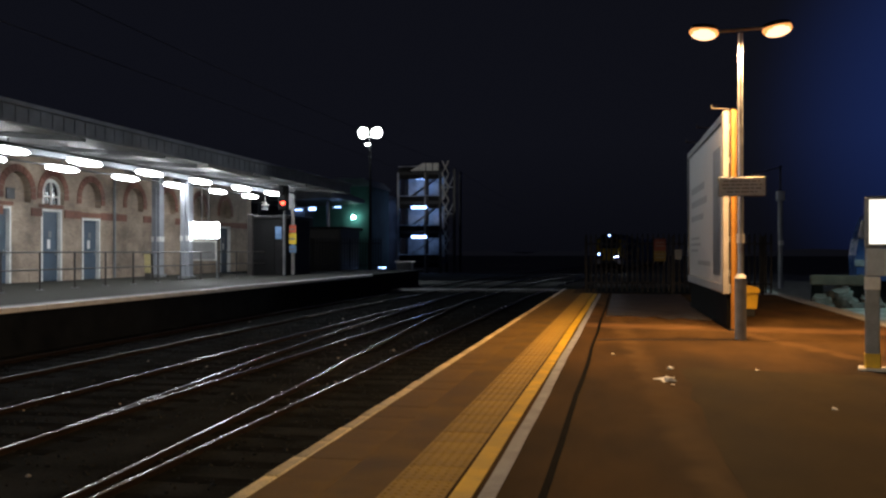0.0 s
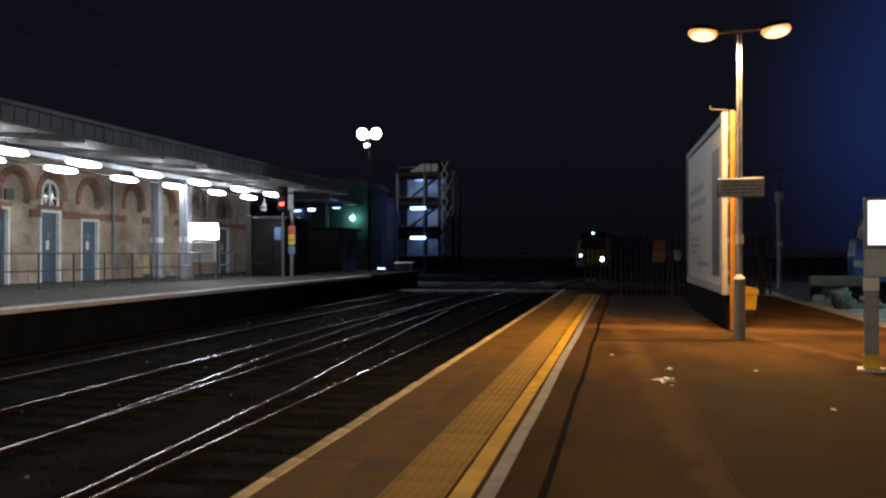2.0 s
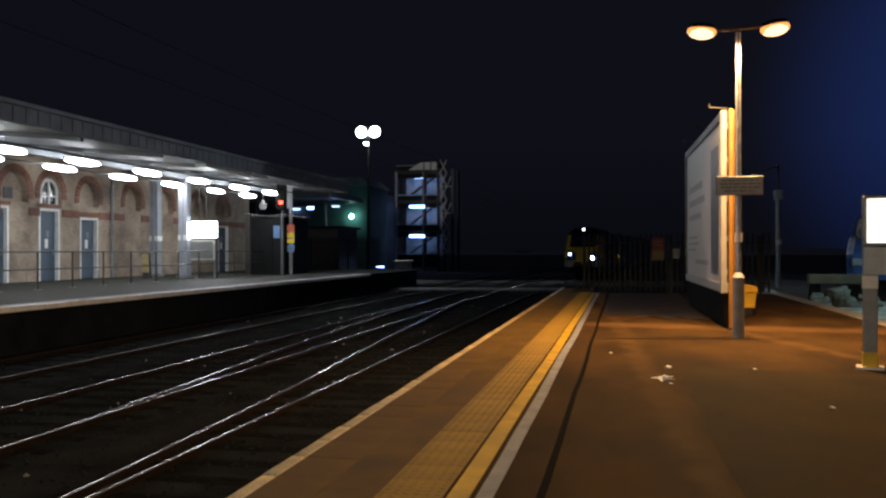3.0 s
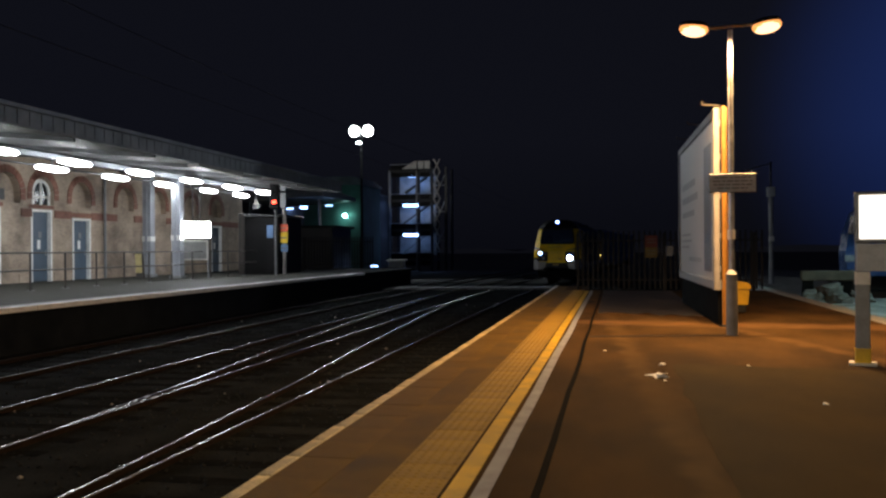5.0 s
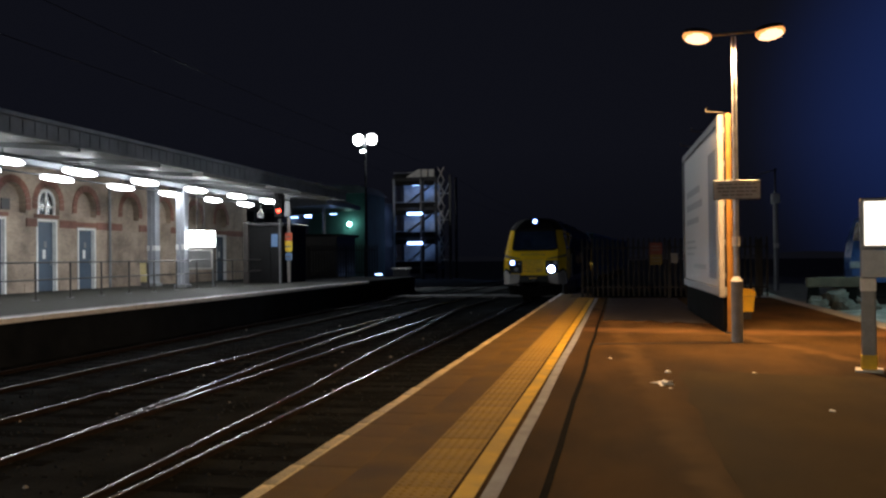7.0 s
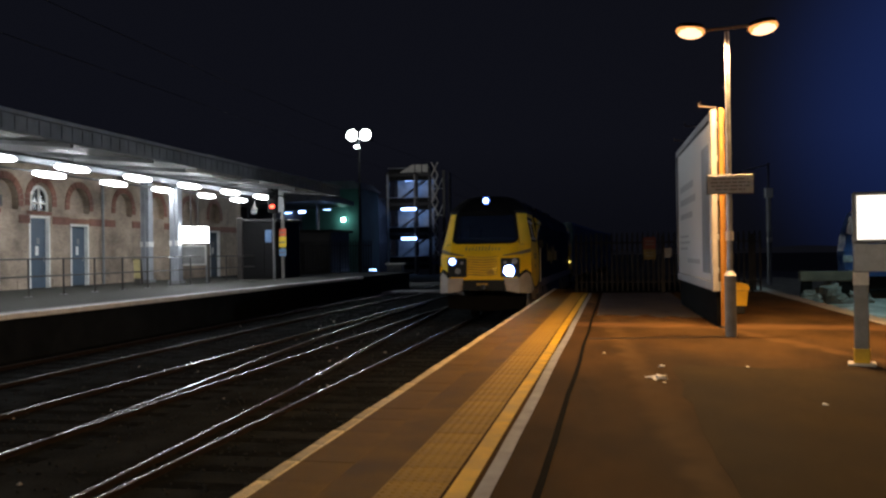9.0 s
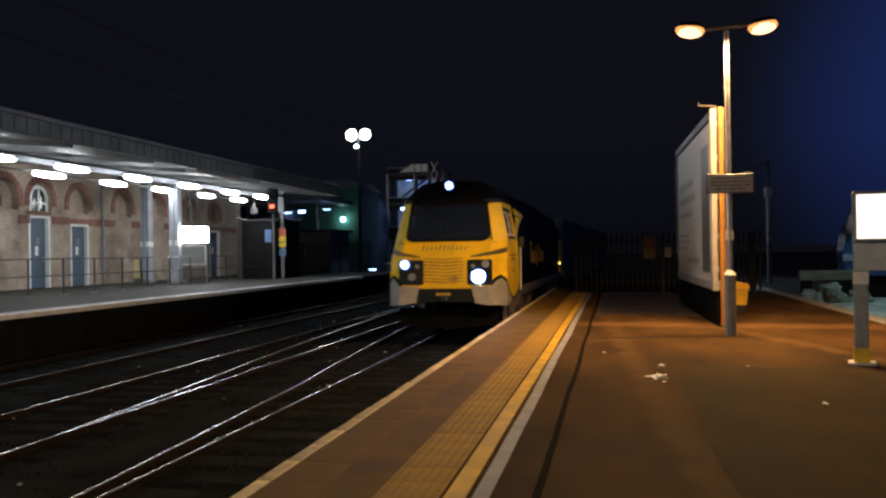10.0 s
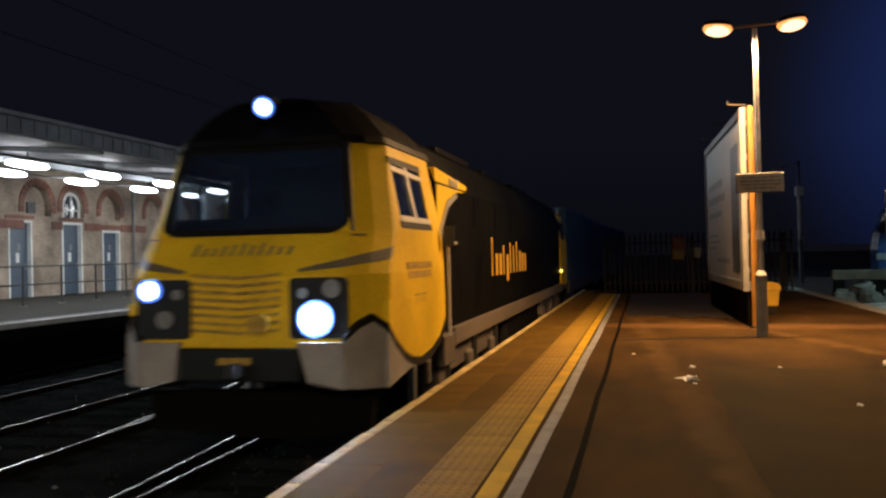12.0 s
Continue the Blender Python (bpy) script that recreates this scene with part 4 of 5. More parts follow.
        part("logo_shape", face([(x, 2.09), (x + 0.03, 2.09), (x + 0.05, 2.09 + h), (x + 0.02, 2.09 + h)], 0.004), "chevron", root)
    # chevron flashes
    for s in (-1, 1):
        b = bmesh.new()
        lines = []
        for i, (za, zb) in zip((5, 4, 3, 2, 1), ((1.93, 1.96), (1.97, 2.05), (2.00, 2.10), (2.03, 2.14), (2.06, 2.17))):
            col = []
            for z in (za, zb):
                w = 1.32 + (1.29 - 1.32) * (z - 1.75) / 0.56
                x, y = plan(w, front_y(z), BACK)[i]
                if i == 5:
                    x, y = 0.56, front_y(z)
                n = Vector((x * 0.5, y - 1.0)).normalized() * 0.012
                col.append(b.verts.new((s * (x + n.x), y + n.y, z)))
            lines.append(col)
        for p, q in zip(lines, lines[1:]):
            b.faces.new((p[0], q[0], q[1], p[1]))
        bmesh.ops.solidify(b, geom=list(b.faces), thickness=0.008)
        part("flash", b, "chevron", root, "dull brown painted flash")
    # grille
    for k in range(8):
        z = 1.40 + k * 0.072
        part("grille_slat", face([(-0.48, z), (0.0, z - 0.03), (0.40, z), (0.40, z + 0.028), (0.0, z - 0.002), (-0.48, z + 0.028)], 0.022, 0.0), "dirt_yellow", root)
    part("multiple_socket", rod((0.20, -0.79, 1.47), (0.20, -0.69, 1.47), 0.095, 14), "dirt_yellow", root)
    # lamp clusters
    for s in (-1, 1):
        hp = rounded(0.49, 1.04, 1.33, 1.88, 0.05)
        cl = part("headlight_housing", face([(s * x, z) for x, z in hp], 0.012), "loco_green", root, "dark headlight cluster")
        lit_hi = s < 0
        part("headlight", rod((s * 0.90, -0.755, 1.78), (s * 0.90, -0.69, 1.78), 0.085, 16), "g_head_small" if lit_hi else "lens_off", cl)
        part("headlight", rod((s * 0.74, -0.765, 1.51), (s * 0.74, -0.70, 1.51), 0.13 if not lit_hi else 0.085, 16), "lens_off" if lit_hi else "g_head", cl)
        # the blue halo round the lit lens is drawn as a glowing bowl
        lx, lz, lr = (0.90, 1.78, 0.11) if lit_hi else (0.74, 1.51, 0.17)
        part("reflector", rod((s * lx, -0.752, lz), (s * lx, -0.69, lz), lr, 18), "g_halo", cl, "headlight bowl glowing blue as the lamp's halo")
        part("marker_light", rod((s * 0.62, -0.745, 1.74), (s * 0.62, -0.69, 1.74), 0.05, 12), "lens_off", cl)
    hl = part("top_headlight", rod((0, -0.10, 3.55), (0, 0.12, 3.55), 0.125, 16), "black", root)
    part("reflector", rod((0, -0.106, 3.55), (0, -0.09, 3.55), 0.105, 16), "g_halo", hl, "headlight bowl glowing blue as the lamp's halo")
    part("lens", rod((0, -0.112, 3.55), (0, -0.095, 3.55), 0.075, 16), "g_head_small", hl)
    # front skirt and buffers
    for s in (-1, 1):
        sk = bmesh.new()
        low = [(0.66, -0.75), (0.98, -0.75), (1.12, -0.55), (1.22, -0.12), (1.24, 0.25), (0.66, 0.25)]
        top = [(0.58, -0.80), (1.02, -0.80), (1.17, -0.60), (1.26, -0.17), (1.28, 0.25), (0.58, 0.25)]
        r0 = [sk.verts.new((s * x, y, 0.88 + (0.06, 0, 0, 0.05, 0.09, 0.06)[i])) for i, (x, y) in enumerate(low)]
        r1 = [sk.verts.new((s * x, y, 1.30)) for x, y in top]
        sk.faces.new(r0)
        sk.faces.new(r1)
        for i in range(6):
            sk.faces.new((r0[i], r0[(i + 1) % 6], r1[(i + 1) % 6], r1[i]))
        part("front_skirt", sk, "loco_grey", root, "scuffed grey lower skirt")
        part("skirt_wing", prism([(-0.44, 1.36), (-0.2, 1.20), (0.1, 1.05), (0.36, 0.97), (0.50, 0.945), (0.30, 0.94), (-0.44, 0.86), (-0.46, 0.95)], "x", s * 1.15, s * 1.331), "loco_grey", root)
        part("wing_trim", prism([(-0.44, 1.44), (-0.2, 1.28), (0.1, 1.13), (0.39, 1.04), (0.75, 0.99), (1.2, 1.03), (1.65, 1.14), (1.93, 1.32), (1.93, 1.24), (1.65, 1.06), (1.2, 0.95), (0.7, 0.92), (0.36, 0.975), (0.1, 1.055), (-0.2, 1.205), (-0.44, 1.365)], "x", s * 1.26, s * 1.335), "black", root)
        for name, paint, proud, rows in (("wing_corner", "loco_grey", 0.012, ((-0.40, 1.320, 0.86, 1.36), (-0.55, 1.215, 0.87, 1.47), (-0.66, 1.125, 0.88, 1.42), (-0.77, 1.02, 0.89, 1.31))),
                                         ("corner_trim", "black", 0.016, ((-0.40, 1.320, 1.36, 1.44), (-0.55, 1.215, 1.47, 1.54), (-0.66, 1.125, 1.42, 1.48), (-0.77, 1.02, 1.31, 1.36)))):
            q = bmesh.new()
            ring = []
            for y, x, za, zb in rows:
                n = Vector((0.75, -0.66)) * proud
                ring.append([q.verts.new((s * (x + n.x * k), y + n.y * k, z)) for k, z in ((1, za), (1, zb), (-4, zb), (-4, za))])
            for a, b in zip(ring, ring[1:]):
                for i in range(4):
                    q.faces.new((a[i], a[(i + 1) % 4], b[(i + 1) % 4], b[i]))
            q.faces.new(ring[0])
            q.faces.new(ring[-1])
            bmesh.ops.recalc_face_normals(q, faces=q.faces)
            part(name, q, paint, root)
        part("cab_side_panel", prism([(-0.40, 1.64), (-0.40, 1.42), (-0.2, 1.29), (0.1, 1.14), (0.40, 1.05), (0.75, 1.0), (1.2, 1.04), (1.65, 1.15), (1.93, 1.33), (1.93, 1.65)], "x", s * 1.25, s * 1.328), "loco_yellow", root)
    part("coupling_recess", box(-0.60, 0.60, -0.77, -0.35, 0.94, 1.25, 0.02), "loco_green", root)
    part("coupling_hook", box(-0.05, 0.05, -0.95, -0.76, 0.98, 1.12, 0.02), "dark_paint", root)
    part("number_panel", box(-0.20, 0.12, -0.782, -0.771, 1.10, 1.16), "dirt_yellow", root)
    part("snowplough", prism([(-1.15, 0.80), (1.15, 0.80), (1.1, 0.42), (0.0, 0.34), (-1.1, 0.42)], "y", -0.35, -0.20), "skirt_black", root)
    # cab sides: window, dirt and text bars
    for s in (-1, 1):
        wx = lambda z: s * (1.29 - 0.186 * (z - 2.31))

        def side(pts, proud, deep):
            q = bmesh.new()
            one = [q.verts.new((wx(z) + s * proud, y, z)) for y, z in pts]
            two = [q.verts.new((wx(z) - s * deep, y, z)) for y, z in pts]
            q.faces.new(one)
            q.faces.new(two)
            for i in range(len(pts)):
                j = (i + 1) % len(pts)
                q.faces.new((one[i], one[j], two[j], two[i]))
            return q

        wf = part("side_window", side([(0.24, 2.335), (1.50, 2.335), (1.48, 2.40), (0.24, 2.40)], 0.012, 0.03), "black", root)
        part("frame", side([(0.24, 2.98), (1.46, 2.98), (1.44, 3.05), (0.24, 3.05)], 0.012, 0.03), "black", wf)
        part("pane", side([(0.29, 2.40), (1.47, 2.40), (1.46, 2.98), (0.29, 2.98)], -0.008, 0.016), "cab_glass", wf)
        part("frame", side([(0.82, 2.40), (0.93, 2.40), (0.86, 2.98), (0.76, 2.98)], 0.014, 0.02), "pale_paint", wf, "pale aluminium window frame")
        part("frame", side([(0.27, 2.401), (1.46, 2.401), (1.46, 2.46), (0.27, 2.46)], 0.012, 0.02), "pale_paint", wf)
        part("frame", side([(0.27, 2.91), (1.44, 2.88), (1.44, 2.93), (0.27, 2.965)], 0.012, 0.02), "pale_paint", wf)
        for a, b, z, h in ((0.30, 1.30, 1.93, 0.06), (0.36, 1.28, 1.83, 0.07), (0.55, 1.05, 1.56, 0.10)):
            part("text_bar", box(s * 1.322 - 0.004, s * 1.322 + 0.006, a, b, z, z + h), "dirt_yellow", root)
        part("handrail", rod((s * 1.36, 2.02, 1.1), (s * 1.36, 2.02, 2.2), 0.02, 8), "pale_paint", root, "pale handrail")
        part("handrail", rod((s * 1.36, 2.02, 2.2), (s * 1.36, 2.5, 2.2), 0.016, 8), "pale_paint", root)
        part("step", box(s * 1.18 - 0.12, s * 1.18 + 0.12, 1.95, 2.6, 0.72, 1.10, 0.02), "loco_sole", root)
        part("mirror", box(s * 1.40 - 0.06, s * 1.40 + 0.06, 1.9, 1.94, 2.15, 2.4, 0.01), "dark_paint", root)
    # long hood
    prof = [(-1.24, 1.15), (1.24, 1.15), (1.24, 2.9), (1.05, 3.35), (0.6, 3.62), (-0.6, 3.62), (-1.05, 3.35), (-1.24, 2.9)]
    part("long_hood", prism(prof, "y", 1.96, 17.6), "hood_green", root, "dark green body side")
    for s in (-1, 1):
        arcp = [(1.97, 2.05), (2.12, 2.40), (2.5, 2.72), (3.1, 2.87), (3.7, 2.90), (1.97, 2.90)]
        part("yellow_flash", prism(arcp, "x", s * 1.20, s * 1.246), "loco_yellow", root)
        part("yellow_flash", prism([(1.97, 2.905), (3.7, 2.905), (3.9, 2.97), (3.9, 3.0), (1.97, 3.1)], "x", s * 1.10, s * 1.225), "loco_yellow", root)
        part("hood_trim", prism([(1.98, 1.98), (2.06, 1.98), (2.22, 2.36), (2.56, 2.64), (3.12, 2.80), (3.1, 2.86), (2.5, 2.71), (2.12, 2.39)], "x", s * 1.2, s * 1.252), "loco_grey", root)
        part("solebar", box(s * 1.25 - 0.06, s * 1.25 + 0.05, 2.6, 17.9, 0.92, 1.15, 0.015), "loco_sole", root, "dusty brown solebar")
        for k in range(11):
            y = 5.75 + k * 0.40
            h = (0.62, 0.36, 0.36, 0.50, 0.46, 0.55, 0.5, 0.58, 0.40, 0.36, 0.36)[k]
            z = 1.70 - (0.12 if k == 4 else 0)
            part("logo_shape", box(s * 1.247 - 0.004, s * 1.247 + 0.004, y, y + (0.09 if k in (0, 3, 5, 6, 7) else 0.2), z, z + h), "gold", root, "gold lettering drawn as plain shapes")
        for k in range(7):
            y = 4.3 + k * 1.85
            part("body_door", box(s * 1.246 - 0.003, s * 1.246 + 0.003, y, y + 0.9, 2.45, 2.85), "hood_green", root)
        for y in (2.75, 2.95, 3.15):
            part("lifting_lug", box(s * 1.20 - 0.05, s * 1.20 + 0.05, y, y + 0.06, 2.92, 3.03), "pale_paint", root)
        part("side_marker", ball((s * 1.30, 17.4, 1.52), 0.04, 0.05, 0.05, u=8, v=6), "g_amber", root, "small lit amber marker")
    for k in range(3):
        part("roof_grille", box(-0.55, 0.55, 5 + k * 4, 7.6 + k * 4, 3.62, 3.74, 0.02), "black", root)
    part("fuel_tank", box(-1.15, 1.15, 7.6, 12.6, 0.35, 0.95, 0.08), "black", root)
    part("underframe", box(-1.15, 1.15, 0.0, 18.6, 0.93, 1.14), "black", root)
    # far cab
    part("rear_cab", prism([(-1.28, 1.1), (1.28, 1.1), (1.28, 2.3), (1.12, 3.17), (-1.12, 3.17), (-1.28, 2.3)], "y", 17.61, 19.6), "loco_yellow", root)
    part("rear_roof", prism([(-1.13, 3.175), (1.13, 3.175), (0.6, 3.6), (-0.6, 3.6)], "y", 17.61, 19.4), "black", root)
    for s in (-1, 1):
        part("rear_side_window", box(s * 1.235 - 0.02, s * 1.235 + 0.02, 18.1, 19.2, 2.4, 2.95, 0.02), "loco_glass", root)
    sets = []
    for y in (4.0, 15.4):
        bogie(root, y)
        for k in (-1.85, 0, 1.85):
            sets.append(wheelset(root, y + k))
    return root, sets


def wagon(label):
    root = thing("container_wagon", label, "freight wagon")
    part("deck", box(-1.2, 1.2, 0.4, 18.6, 0.85, 1.05, 0.02), "loco_sole", root)
    for s in (-1, 1):
        part("side_beam", box(s * 1.2 - 0.05, s * 1.2 + 0.05, 0.4, 18.6, 0.7, 1.1, 0.01), "loco_sole", root)
    for y in (0.5, 6.7, 12.7):
        c = part("container", box(-1.2, 1.2, y, y + 5.95, 1.08, 3.55, 0.02), "container", root, "ribbed blue steel shipping container")
        for s in (-1, 1):
            for k in range(19):
                part("rib", box(s * 1.2 - 0.02, s * 1.2 + 0.02, y + 0.2 + k * 0.3, y + 0.32 + k * 0.3, 1.2, 3.43), "container", c)
        for x in (-0.9, -0.3, 0.3, 0.9):
            part("door_bar", rod((x, y - 0.03, 1.15), (x, y - 0.03, 3.5), 0.02, 6), "galv", c)
    for y in (2.6, 16.4):
        for k in (-0.9, 0.9):
            part("wheelset", rod((-0.85, y + k, 0.45), (0.85, y + k, 0.45), 0.45, 20), "rail_web", root)
        for s in (-1, 1):
            part("bogie_frame", box(s * 1.0 - 0.05, s * 1.0 + 0.05, y - 1.4, y + 1.4, 0.4, 0.7, 0.02), "loco_sole", root)
    return root


# ---------------------------------------------------------------- far platform and station building

FZ = 0.15
WX = -21.5


def far_platform():
    tagged(part("far_platform", box(-40, -12.7, -40, 41.5, -0.95, FZ), "pave"), "pale paved far platform under the canopy", "platform", kind="structure")
    # past the canopy the missing light is painted as a near-black surface
    tagged(part("far_platform_end", box(-40, -12.7, 41.5, 52, -0.95, FZ - 0.004), "plat_wall"), "far platform end, coloured dark because little light reaches it", "platform", kind="structure")
    root = thing("far_platform_edge", "white-edged coping of the far platform", "platform edge", kind="structure")
    first = None
    for i in range(75):
        if first is None:
            o = first = part("coping_slab", box(-12.7, -12.282, -0.455, 0.455, -0.1, 0.01, 0.012), "far_coping", root)
            p = edge = part("painted_edge", box(-12.28, -12.1, -0.458, 0.458, -0.1, 0.013, 0.012), "white", root, "white painted edge")
        else:
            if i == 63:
                first = part("coping_slab", box(-12.7, -12.1, -0.455, 0.455, -0.1, 0.01, 0.012), "plat_wall", root, "coping slab coloured dark for the unlit platform end")
            o = new("coping_slab", first.data)
            p = new("painted_edge", edge.data) if i < 63 else o
            o.parent = p.parent = root
        o.matrix_basis = p.matrix_basis = pose(random.uniform(-0.008, 0.008), -16 + i * 0.92, FZ)
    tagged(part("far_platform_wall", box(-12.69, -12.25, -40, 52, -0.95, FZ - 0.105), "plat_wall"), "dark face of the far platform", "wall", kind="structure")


def railing():
    root = thing("railing", "grey tubular steel railing along the far platform", "railing", pose(-16.95, 7.88, FZ))
    n = 20
    for i in range(n + 1):
        y = i * 1.68
        part("post", rod((0, y, 0), (0, y, 1.12), 0.03, 8), "rail_paint", root)
        part("foot", box(-0.08, 0.08, y - 0.08, y + 0.08, 0, 0.015), "grey_paint", root)
    for z in (0.6, 1.12):
        part("rail", rod((0, 0, z), (0, n * 1.68, z), 0.024, 8), "rail_paint", root)


def station_building():
    root = thing("station_building", "brick station building with red arches and blue doors", "building")
    top = 5.0
    bays = [21.2, 24.3, 27.9, 29.95, 32.4, 35.7, 38.6, 41.8, 44.8]
    kind = ["d", "n", "d", "w", "d", "n", "n", "n", "d"]
    edges = [19.6] + [(a + b) / 2 for a, b in zip(bays, bays[1:])] + [48.2]
    wall_back = box(WX - 0.6, WX - 0.26, -30, 48.2, FZ, top)
    part("wall", wall_back, "brick", root)
    part("wall", box(WX - 0.259, WX, -30, 19.6, FZ, top), "brick", root)
    hs = 2.62
    for k, (c, e0, e1) in enumerate(zip(bays, edges, edges[1:])):
        r = 0.74 if k == 2 else 0.68
        zs = FZ + 3.05
        if kind[k] == "w":
            zs = FZ + 3.12
            r = 0.66
        lo = FZ + 2.95
        # wall panel with an arched recess above the string course
        pts = [(e0, lo), (c - r, lo)] + [(y, z) for y, z in reversed(arc(c, zs + 0.25, r, 0, 180, 14))] + [(c + r, lo), (e1, lo), (e1, top), (e0, top)]
        part("wall", prism(pts, "x", WX - 0.26, WX), "brick", root)
        hw = 0.62
        arch_c, c = c, c + (-0.95 if k == 2 else -0.1 if k == 3 else 0.0)
        if kind[k] in "dw":
            part("wall", box(WX - 0.26, WX - 0.001, e0, c - hw, FZ, lo - 0.002), "brick", root)
            part("wall", box(WX - 0.26, WX - 0.001, c + hw, e1, FZ, lo - 0.002), "brick", root)
            dz = FZ + (2.76 if kind[k] == "w" or k == 2 else 2.50)
            part("wall", box(WX - 0.26, WX - 0.002, c - hw, c + hw, dz, lo - 0.003), "brick", root)
            part("lintel", box(WX - 0.1, WX + 0.02, c - hw - 0.12, c + hw + 0.12, dz + 0.04, min(dz + 0.22, lo - 0.02)), "red_brick", root)
            d = part("door", box(WX - 0.20, WX - 0.13, c - hw + 0.09, c + hw - 0.09, FZ + 0.01, dz - 0.09, 0.01), "blue_door", root, "dark blue painted door")
            f = part("door_frame", box(WX - 0.16, WX + 0.015, c - hw, c - hw + 0.085, FZ, dz), "white", d)
            part("door_frame", box(WX - 0.16, WX + 0.015, c + hw - 0.085, c + hw, FZ, dz), "white", d)
            part("door_frame", box(WX - 0.16, WX + 0.012, c - hw + 0.086, c + hw - 0.086, dz - 0.085, dz), "white", d)
            part("notice", box(WX - 0.13, WX - 0.122, c - 0.09, c + 0.09, FZ + 1.25, FZ + 1.6), "white", d)
            part("notice", box(WX - 0.13, WX - 0.122, c - 0.02, c + 0.16, FZ + 1.68, FZ + 1.92), "grey_paint", d)
            part("handle", box(WX - 0.13, WX - 0.09, c + 0.36, c + 0.41, FZ + 1.0, FZ + 1.2, 0.01), "galv", d)
        else:
            part("wall", box(WX - 0.26, WX - 0.001, e0, e1, FZ, lo - 0.002), "brick", root)
        c = arch_c
        # string course and voussoirs
        gap = r + 0.02
        for a, b in ((e0, c - gap), (c + gap, e1)):
            part("string_course", box(WX - 0.05, WX + 0.03, a + 0.001, b - 0.001, FZ + 2.46, FZ + 2.76), "red_brick", root)
        n = 13
        for i in range(n):
            a0, a1 = 180 * i / n + 0.8, 180 * (i + 1) / n - 0.8
            outer, inner = arc(c, zs + 0.25, r + 0.27, a0, a1, 1), arc(c, zs + 0.25, r + 0.005, a1, a0, 1)
            part("voussoir", prism(outer + inner, "x", WX - 0.1, WX + random.uniform(0.028, 0.036)), "red_brick", root)
        for s in (-1, 1):
            part("springer", box(WX - 0.1, WX + 0.03, c + s * (r + 0.14) - 0.135, c + s * (r + 0.14) + 0.135, zs + 0.02, zs + 0.245), "red_brick", root)
        if kind[k] == "w":
            c += 0.10
            win = part("arched_window", prism([(c - 0.46, lo + 0.02), (c + 0.46, lo + 0.02)] + arc(c, zs + 0.28, 0.46, 0, 180, 10), "x", WX - 0.25, WX - 0.20), "loco_glass", root)
            o, i2 = arc(c, zs + 0.28, 0.54, 0, 180, 10), arc(c, zs + 0.28, 0.43, 180, 0, 10)
            part("window_frame", prism(o + i2, "x", WX - 0.21, WX - 0.14), "white", win)
            for a, b in ((-0.54, -0.43), (0.43, 0.54), (-0.04, 0.04)):
                part("window_frame", box(WX - 0.205, WX - 0.145, c + a, c + b, lo, zs + 0.28 + (0.43 if a == -0.04 else 0)), "white", win)
            part("window_frame", box(WX - 0.203, WX - 0.147, c - 0.43, c + 0.43, zs + 0.1, zs + 0.17), "white", win)
            c = arch_c
        elif k == 2:
            part("vent_grille", box(WX - 0.27, WX - 0.21, c - 0.28, c + 0.16, lo + 0.1, lo + 0.5), "dark_paint", root)
        part("plinth", box(WX - 0.02, WX + 0.03, e0 + 0.002, (c - hw - 1.0 if k == 2 else c - hw - 0.13) if kind[k] in "dw" else c, FZ, FZ + 0.32), "brick", root)
        part("plinth", box(WX - 0.02, WX + 0.03, (c + hw + 0.02) if kind[k] in "dw" else c + 0.001, e1 - 0.002, FZ, FZ + 0.32), "brick", root)
    for y in (33.95, 40.1):
        part("downpipe", rod((WX + 0.09, y, FZ), (WX + 0.09, y, 4.4), 0.055, 8), "grey_paint", root)
    part("roof", prism([(WX - 7.5, top), (WX - 0.1, top + 0.02), (WX - 3.8, top + 2.2)], "y", -30, 48.2), "fascia", root)
    part("end_wall", box(WX - 7.3, WX - 0.61, 47.9, 48.19, FZ, top - 0.01), "brick", root)


ROW_ONE = [-26.4 + 3.6 * i for i in range(13)] + [20.4, 23.8, 27.5, 31.2, 34.9, 38.3]
ROW_TWO = [-24.6 + 3.6 * i for i in range(13)] + [21.9, 25.4, 29.1, 32.7, 36.5, 40.0]


